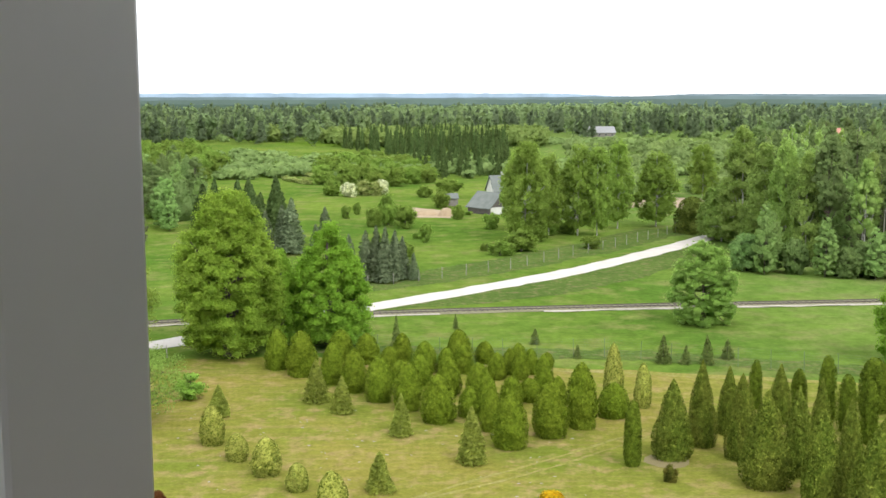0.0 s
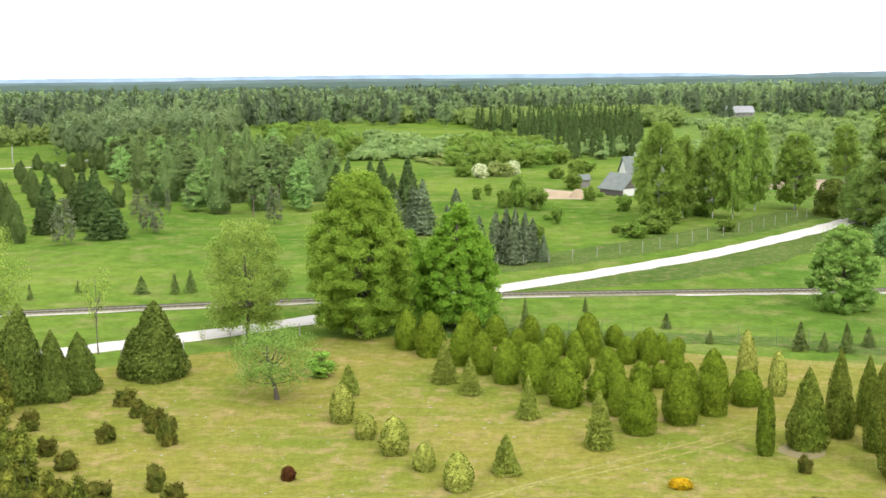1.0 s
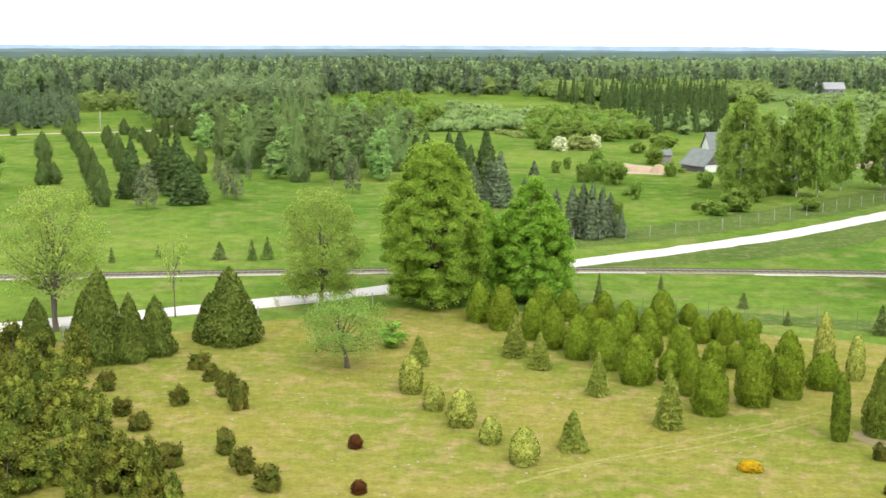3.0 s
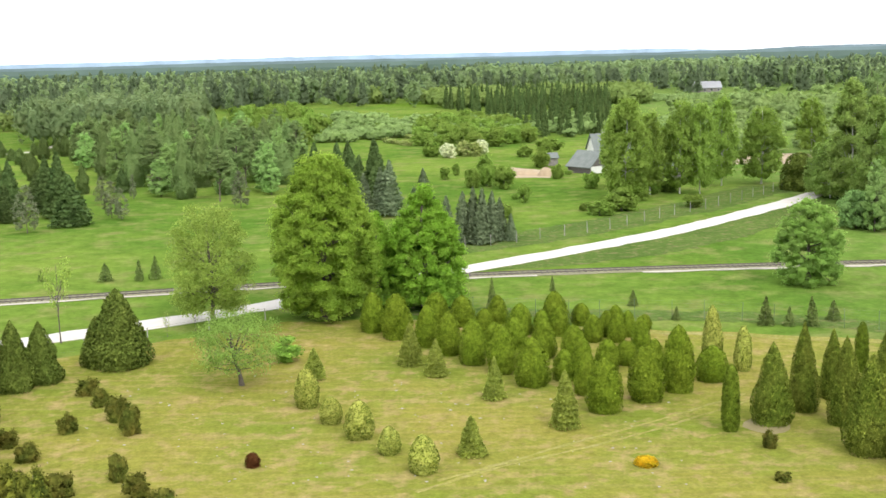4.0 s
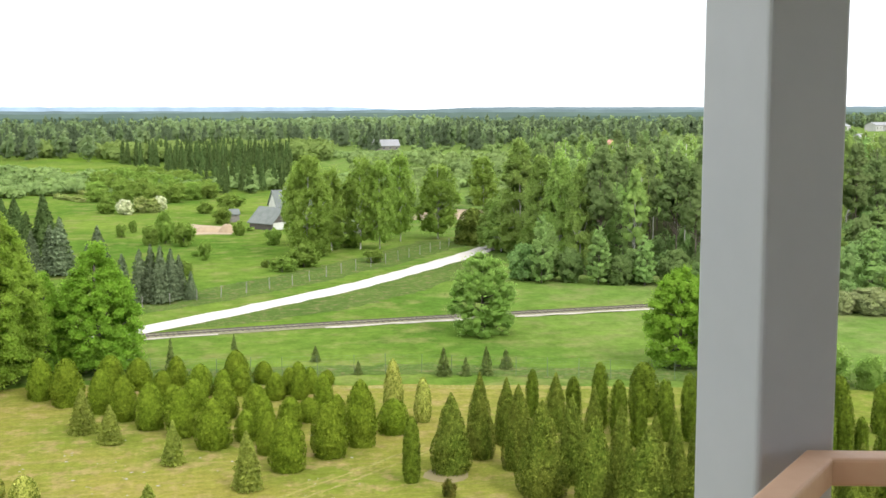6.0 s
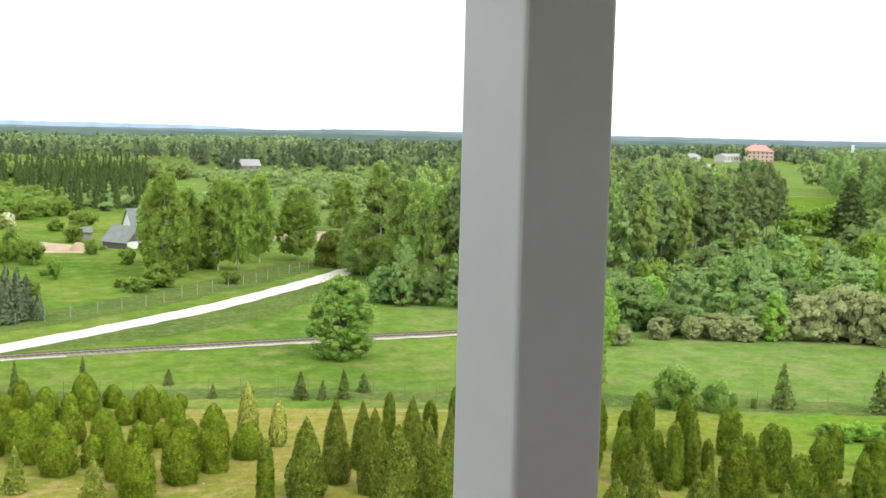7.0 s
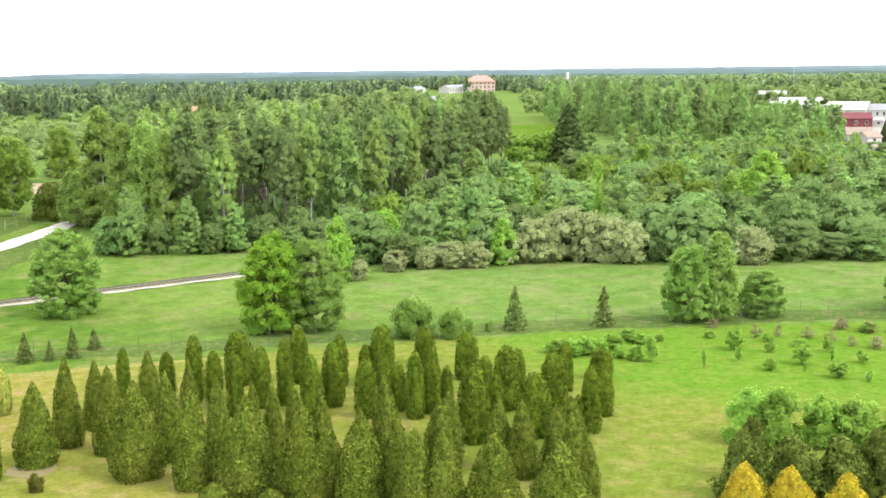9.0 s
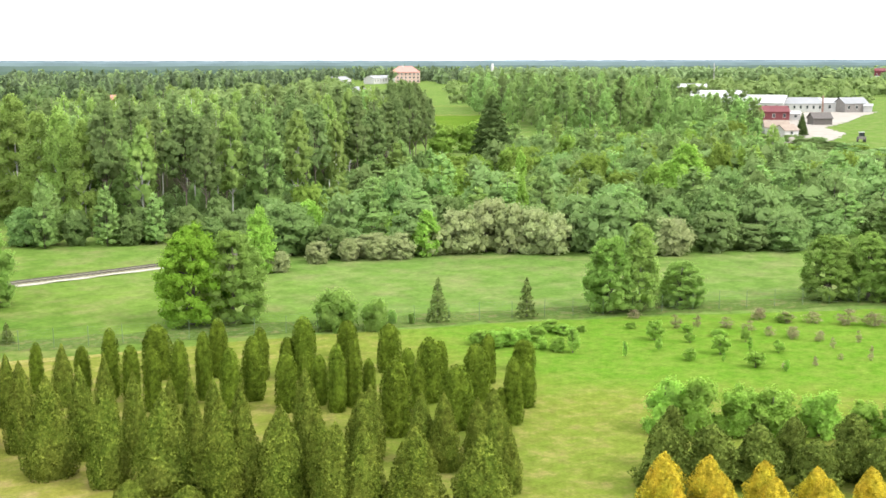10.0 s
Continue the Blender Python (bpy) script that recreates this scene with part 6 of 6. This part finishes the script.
# ---- buildings ----
def gable_house(name, label, x, y, turn, length, width, wall_h, ridge_h, wall_mat, roof_mat, gable_mat=None, windows=2, chimney=False, over=0.3, door=True, group="", side_mat=None):
    """A house with its ridge along its own x axis."""
    house = tagged(new(name), label, "building", group)
    house.matrix_basis = pose(x, y, 0, 0, 0, turn)
    lx, wy, th = length / 2, width / 2, 0.2
    bm = bmesh.new()
    for x0, y0, x1, y1 in ((-lx, -wy, lx, -wy + th), (-lx, wy - th, lx, wy), (-lx, -wy + th, -lx + th, wy - th), (lx - th, -wy + th, lx, wy - th)):
        if side_mat and x1 - x0 > th * 2:
            long_bm = bmesh.new()
            box(long_bm, x0, y0, 0, x1, y1, wall_h)
            part("wall", long_bm, side_mat, house, "wall of dark weathered boards")
        else:
            box(bm, x0, y0, 0, x1, y1, wall_h)
    part("wall", bm, wall_mat, house)
    for sx in (-1, 1):
        a, b = sx * lx, sx * (lx - th)
        v = [(q, yy, z) for q in (a, b) for yy, z in ((-wy, wall_h), (wy, wall_h), (0, ridge_h))]
        part("gable", raw("gable", v, [(0, 1, 2), (5, 4, 3), (0, 3, 4, 1), (1, 4, 5, 2), (2, 5, 3, 0)]), gable_mat or wall_mat, house)
    rise = (ridge_h - wall_h) / wy
    for sy in (-1, 1):
        e, z0 = sy * (wy + over), wall_h - over * rise
        v = [(q, yy, z + d) for d in (0.02, 0.17) for q in (-lx - over, lx + over) for yy, z in ((e, z0), (0, ridge_h))]
        f = [(0, 1, 3, 2), (4, 6, 7, 5), (0, 2, 6, 4), (1, 5, 7, 3), (0, 4, 5, 1), (2, 3, 7, 6)]
        part("roof", raw("roof", v, f), roof_mat, house)
    n = windows
    for sy in (-1, 1):
        for i in range(n):
            cx = -lx + length * (i + 0.5) / n
            bm = bmesh.new()
            box(bm, cx - 0.5, sy * (wy + 0.01) - 0.04, wall_h * 0.35, cx + 0.5, sy * (wy + 0.01) + 0.04, wall_h * 0.8)
            win = part("window", bm, M_WHITEWALL, house, "white window frame")
            bm = bmesh.new()
            box(bm, cx - 0.42, sy * (wy + 0.04) - 0.03, wall_h * 0.39, cx + 0.42, sy * (wy + 0.04) + 0.03, wall_h * 0.76)
            part("pane", bm, M_GLASS, win)
    if door:
        bm = bmesh.new()
        box(bm, lx - 0.01, -0.5, 0, lx + 0.05, 0.5, min(2.0, wall_h * 0.95))
        part("door", bm, M_GREYWALL, house, "grey boarded door")
    if chimney:
        bm = bmesh.new()
        box(bm, -lx * 0.3 - 0.3, -0.3, ridge_h - 0.5, -lx * 0.3 + 0.3, 0.3, ridge_h + 0.9, 0.03)
        part("chimney", bm, M_WHITEWALL, house, "whitewashed chimney")
    return house


gable_house("farm_shed", "low farm shed with a grey roof and whitewashed end wall", 15.3, 211.8, -50, 5.8, 5.6, 1.3, 3.75, M_LIME, M_ROOFGREY, M_DARKBOARD, 0, False, 0.35, False, "", M_DARKBOARD)
gable_house("farmhouse", "white farmhouse with a grey-green roof behind the shed", 20.6, 233.5, 14, 7.4, 5.2, 2.5, 5.3, M_LIME, M_ROOFGREY, None, 2, True)
gable_house("wood_shed", "small grey wooden shed beside the farm", 8.6, 226, 10, 2.6, 2.2, 1.5, 2.3, M_GREYWALL, M_ROOFGREY, None, 0, False, 0.2)
gable_house("wood_shed", "small grey wooden shed among the birches", 28.5, 201, -20, 3.2, 2.6, 1.6, 2.4, M_GREYWALL, M_ROOFGREY, None, 0, False, 0.2)
gable_house("barn", "long pale barn with a light grey roof before the woods", 98, 574, 4, 13, 8, 2.4, 5.2, M_GREYWALL, M_ROOFMETAL, None, 4)
gable_house("village_house", "small distant house with a grey roof among trees", 225, 404, 20, 7, 6, 5.5, 8.2, M_WHITEWALL, M_ROOFGREY, None, 2)
gable_house("village_house", "small distant white house in the grassland", 397, 632, 10, 8, 6, 2.6, 4.4, M_WHITEWALL, M_ROOFMETAL, None, 2)
gable_house("village_house", "small distant house with a red roof above the woods", 176, 469, -20, 4, 4, 5.6, 7.2, M_WHITEWALL, M_ROOFRED, None, 1)
gable_house("far_hall", "distant pale long building near the red-roofed house", 492, 814, 30, 26, 10, 5.2, 7.6, M_WHITEWALL, M_ROOFMETAL, None, 6)
gable_house("far_hall", "distant grey-white long building beside the red-roofed house", 570, 872, 30, 42, 10, 5.0, 7.2, M_WHITEWALL, M_ROOFMETAL, None, 8)
gable_house("factory_hall", "long factory hall with a pale roof and a band of windows", 408, 308, -38, 21, 10, 3.3, 5.6, M_WHITEWALL, M_ROOFMETAL, None, 8)
gable_house("factory_hall", "white-roofed long factory hall partly behind trees", 394, 330, -62, 46, 16, 3.6, 6.6, M_WHITEWALL, M_PALEROOF, None, 10)
gable_house("factory_annex", "low white annex between factory halls", 418, 298, -54, 9, 7, 3.6, 5.4, M_WHITEWALL, M_PALEROOF, None, 3)
gable_house("factory_shed", "grey gabled factory shed with dark ends", 421, 290, -20, 11, 8, 3.6, 5.8, M_GREYWALL, M_ROOFMETAL, M_GREYWALL, 3)
gable_house("red_hall", "dark red clad hall with a red roof", 342, 268, -38, 11, 8, 3.2, 5.0, M_REDWALL, M_REDWALL, M_REDWALL, 3)
gable_house("yard_store", "low white store beside the red hall", 352, 267, -50, 6, 4, 2.2, 3.0, M_WHITEWALL, M_PALEROOF, None, 2)
gable_house("yard_house", "low pale house with a brownish roof in the yard", 283, 220, -40, 7, 5, 2.0, 3.8, M_WHITEWALL, M_ROOFBROWN, None, 2)
gable_house("yard_house", "small white gabled house in the yard", 275, 210, -5, 5.5, 4, 1.9, 3.3, M_WHITEWALL, M_ROOFBROWN, None, 1)
gable_house("open_shed", "dark open shed in the factory yard", 333, 241, -30, 6.5, 5, 2.2, 3.9, M_DARKBOARD, M_DARKBOARD, M_DARKBOARD, 0)
gable_house("yard_hut", "small white hut at the yard's edge", 424, 284, -54, 3.4, 3, 2.6, 3.3, M_WHITEWALL, M_PALEROOF, None, 0)
gable_house("far_warehouse", "distant long white warehouse", 558, 508, -46, 32, 14, 4.0, 6.0, M_WHITEWALL, M_PALEROOF, None, 8)
gable_house("far_warehouse", "distant long white-roofed warehouse beyond trees", 497, 422, -46, 24, 12, 3.0, 4.6, M_WHITEWALL, M_PALEROOF, None, 6)
gable_house("far_plant", "distant white plant building", 862, 584, -56, 26, 10, 5, 7, M_WHITEWALL, M_PALEROOF, None, 3)
gable_house("far_plant", "distant red plant building", 905, 594, -56, 12, 10, 11, 13, M_REDWALL, M_REDWALL, None, 3)
sheet("yard", [(252, 196), (262, 206), (300, 236), (345, 272), (392, 306), (426, 292), (430, 283), (398, 268), (352, 244), (318, 228), (300, 208), (272, 192), (256, 188)], 0.05, M_YARD, "pale gravel factory yard", 1.0, 12)


def tractor(x, y, turn):
    ob = tagged(new("tractor"), "small grey tractor with a glazed cab in the yard", "tractor")
    ob.matrix_basis = pose(x, y, 0, 0, 0, turn)
    bm = bmesh.new()
    box(bm, 0.1, -0.45, 0.8, 1.9, 0.45, 1.55, 0.1)
    part("bonnet", bm, M_GREYWALL, ob)
    bm = bmesh.new()
    box(bm, -1.3, -0.75, 0.9, 0.1, 0.75, 1.6, 0.06)
    part("body", bm, M_GREYWALL, ob)
    bm = bmesh.new()
    box(bm, -1.2, -0.7, 1.6, 0.0, 0.7, 2.6, 0.08)
    part("cab", bm, M_GLASS, ob, "dark glazed cab")
    bm = bmesh.new()
    box(bm, -1.3, -0.8, 2.6, 0.1, 0.8, 2.75, 0.05)
    part("cab_roof", bm, M_PALEROOF, ob, "white cab roof")
    for wx, r, wy in ((-0.7, 0.8, 0.95), (-0.7, 0.8, -0.95), (1.5, 0.5, 0.8), (1.5, 0.5, -0.8)):
        bm = bmesh.new()
        bmesh.ops.create_cone(bm, cap_ends=True, segments=20, radius1=r, radius2=r, depth=0.36)
        bmesh.ops.bevel(bm, geom=[e for e in bm.edges if e.is_boundary or len(e.link_faces) == 2 and e.calc_face_angle() > 1.0], offset=0.07, segments=2, affect="EDGES")
        bmesh.ops.transform(bm, matrix=pose(wx, wy, r, 90, 0, 0), verts=bm.verts[:])
        part("wheel", bm, M_DARKBOARD, ob, "black rubber wheel")


tractor(271.5, 183.4, 40)


def hip_house(x, y, turn, length, width, wall_h, top):
    house = tagged(new("manor_house"), "large distant house with peach walls and a red hip roof", "building")
    house.matrix_basis = pose(x, y, 0, 0, 0, turn)
    lx, wy = length / 2, width / 2
    bm = bmesh.new()
    box(bm, -lx, -wy, 0, lx, wy, wall_h)
    part("wall", bm, M_PINKWALL, house)
    o, r = 0.8, lx * 0.45
    v = [(-lx - o, -wy - o, wall_h), (lx + o, -wy - o, wall_h), (lx + o, wy + o, wall_h), (-lx - o, wy + o, wall_h), (-r, 0, top), (r, 0, top)]
    part("roof", raw("roof", v, [(0, 1, 5, 4), (2, 3, 4, 5), (1, 2, 5), (3, 0, 4), (3, 2, 1, 0)]), M_ROOFRED, house)
    for k in range(3):
        for i in range(7):
            cx, cz = -lx + length * (i + 0.5) / 7, wall_h * (k + 0.5) / 3
            bm = bmesh.new()
            box(bm, cx - 0.8, -wy - 0.06, cz - 0.9, cx + 0.8, -wy + 0.05, cz + 0.9)
            win = part("window", bm, M_WHITEWALL, house, "white window frame")
            bm = bmesh.new()
            box(bm, cx - 0.6, -wy - 0.1, cz - 0.7, cx + 0.6, -wy - 0.02, cz + 0.7)
            part("pane", bm, M_GLASS, win)
    bm = bmesh.new()
    box(bm, -r * 0.4 - 0.7, -0.6, top - 1.0, -r * 0.4 + 0.7, 0.6, top + 1.2, 0.05)
    part("chimney", bm, M_WHITEWALL, house)


hip_house(612, 893, -32, 26, 16, 9.5, 15.0)


def mast(name, label, x, y, height, r0, r1, mat):
    ob = part(name, raw(name, *tube([(0, 0, 0), (0, 0, height * 0.5), (0, 0, height)], [r0, (r0 + r1) / 2, r1], 8), smooth=True), mat)
    ob.location = (x, y, 0)
    tagged(ob, label, "mast")


mast("lattice_mast", "tall pale mast above the distant woods", 653, 563, 18.5, 0.4, 0.25, M_WEATHERED)
mast("yard_chimney", "thin rusty chimney pipe beside the factory hall", 405, 292, 6.8, 0.4, 0.34, M_REDBROWN)
mast("factory_chimney", "tall pale chimney near the red-roofed house", 640, 800, 17.5, 1.5, 1.2, M_WHITEWALL)
mast("utility_pole", "pale concrete utility pole by the far field", -135.9, 291.6, 4.6, 0.16, 0.11, M_WEATHERED)
mast("utility_pole", "pale concrete utility pole by the far field", -170.2, 284.1, 4.6, 0.16, 0.11, M_WEATHERED)
mast("farm_pole", "thin wooden pole beside the farmhouse", 22.6, 230, 7.4, 0.1, 0.07, M_WEATHERED)


def heap(name, label, x, y, w, d, h, mat, seed):
    rng = np.random.default_rng(seed)
    v, f = [(0, 0, h)], []
    for ring, (q, z) in enumerate(((0.35, 0.86), (0.7, 0.45), (1.0, -0.05))):
        for k in range(14):
            a = 2 * math.pi * k / 14
            s = q * rng.uniform(0.88, 1.12)
            v.append((math.cos(a) * w / 2 * s, math.sin(a) * d / 2 * s, h * z * rng.uniform(0.85, 1.12)))
    f += [(0, 1 + k, 1 + (k + 1) % 14) for k in range(14)]
    for r in range(2):
        f += [(1 + r * 14 + k, 15 + r * 14 + k, 15 + r * 14 + (k + 1) % 14, 1 + r * 14 + (k + 1) % 14) for k in range(14)]
    ob = part(name, raw(name, v, f, True), mat)
    ob.location = (x, y, 0)
    tagged(ob, label, "heap")


heap("rubble_heap", "heap of pale grey rubble at the yard's edge", 257.5, 195, 5.0, 3.0, 1.4, M_YARD, 7)
heap("sand_pile", "pile of light tan sand beside the farm", 7.2, 207, 3.6, 3.2, 1.5, M_SOIL, 3)
heap("earth_bank", "low reddish earth bank beside the farm", 3.5, 209, 6.5, 3.5, 0.9, M_SOIL, 4)

# ---- worn marks on the lawn ----
for pts in ([(-4, 57.4), (-0.2, 60.2), (3.3, 63.1), (6.8, 65.7), (12.3, 70.2), (14.9, 72.5)], [(-5, 55.8), (-1.1, 59.1), (3.9, 62.3), (8.5, 65.6), (12.9, 69.3), (15.6, 71.6)]):
    me = raw("wheel_track", *ribbon(smooth_line(pts, 0.7), 0.12, 0.034, 0.04, 8, 0.09))
    tagged(part("wheel_track", me, M_PATH), "faint pale wheel track across the lawn", "track", "", "structure")
sheet("soil_bed", [(14.9 + 1.4 * math.cos(k * 0.5236), 65.9 + 1.4 * math.sin(k * 0.5236)) for k in range(12)], 0.042, M_BED, "ring of bare soil round a thuja", 0.12, 14, 0.5)
sheet("lawn_patch", [(-39.5, 57.2), (-34.3, 58.2), (-31.4, 53.4), (-36.2, 52.0)], 0.045, M_VIVID, "small bright green grass patch in the thicket", 0.2, 15)

bm = bmesh.new()
box(bm, -0.35, -0.25, 0, 0.35, 0.25, 1.25, 0.03, pose(-40.8, 79.4, 0, 0, 0, 20))
tagged(part("utility_box", bm, M_BOX), "grey utility box by the gravel road", "box")

# pale stones and tufts strewn over the lawn
rng = random.Random(5)
v, f = [], []
for _ in range(170):
    x, y = rng.uniform(-26, 10), rng.uniform(50, 78)
    w = rng.uniform(0.04, 0.11)
    k = len(v)
    for a in range(5):
        an = a * 1.2566 + rng.uniform(-0.3, 0.3)
        v.append((x + math.cos(an) * w * rng.uniform(0.7, 1.5), y + math.sin(an) * w, 0.03))
    v.append((x, y, 0.03 + w * 0.35))
    f += [(k + a, k + (a + 1) % 5, k + 5) for a in range(5)]
tagged(part("lawn_stones", raw("lawn_stones", v, f), M_STONE), "small pale stones strewn over the lawn", "stones", "", "stuff")

# ---- rough grass ----
sheet("rough_strip", [(-3.5, 115.6), (9, 127.8), (23, 141.5), (38, 161), (46, 168), (38, 150), (30, 138), (19, 126), (6, 118)], 0.02, M_ROUGH, "rough brownish grass between road and railway", 0.5, 21, 1.2)
sheet("rough_strip", [(-12, 97), (8, 93.8), (18.8, 92.2), (34.8, 86), (52.3, 79.8), (72.2, 71), (100, 57), (102, 61), (74, 75), (54, 83.8), (36, 90), (20, 95.8), (-10, 100)], 0.02, M_ROUGH, "band of taller darker grass along the garden fence", 0.5, 22, 1.2)
sheet("rough_strip", [(-8, 124), (4, 133), (16, 144), (30, 160), (46, 182), (38, 186), (24, 166), (8, 148), (-6, 134)], 0.02, M_ROUGH, "rough verge grass along the pasture fence", 0.6, 23, 1.2)
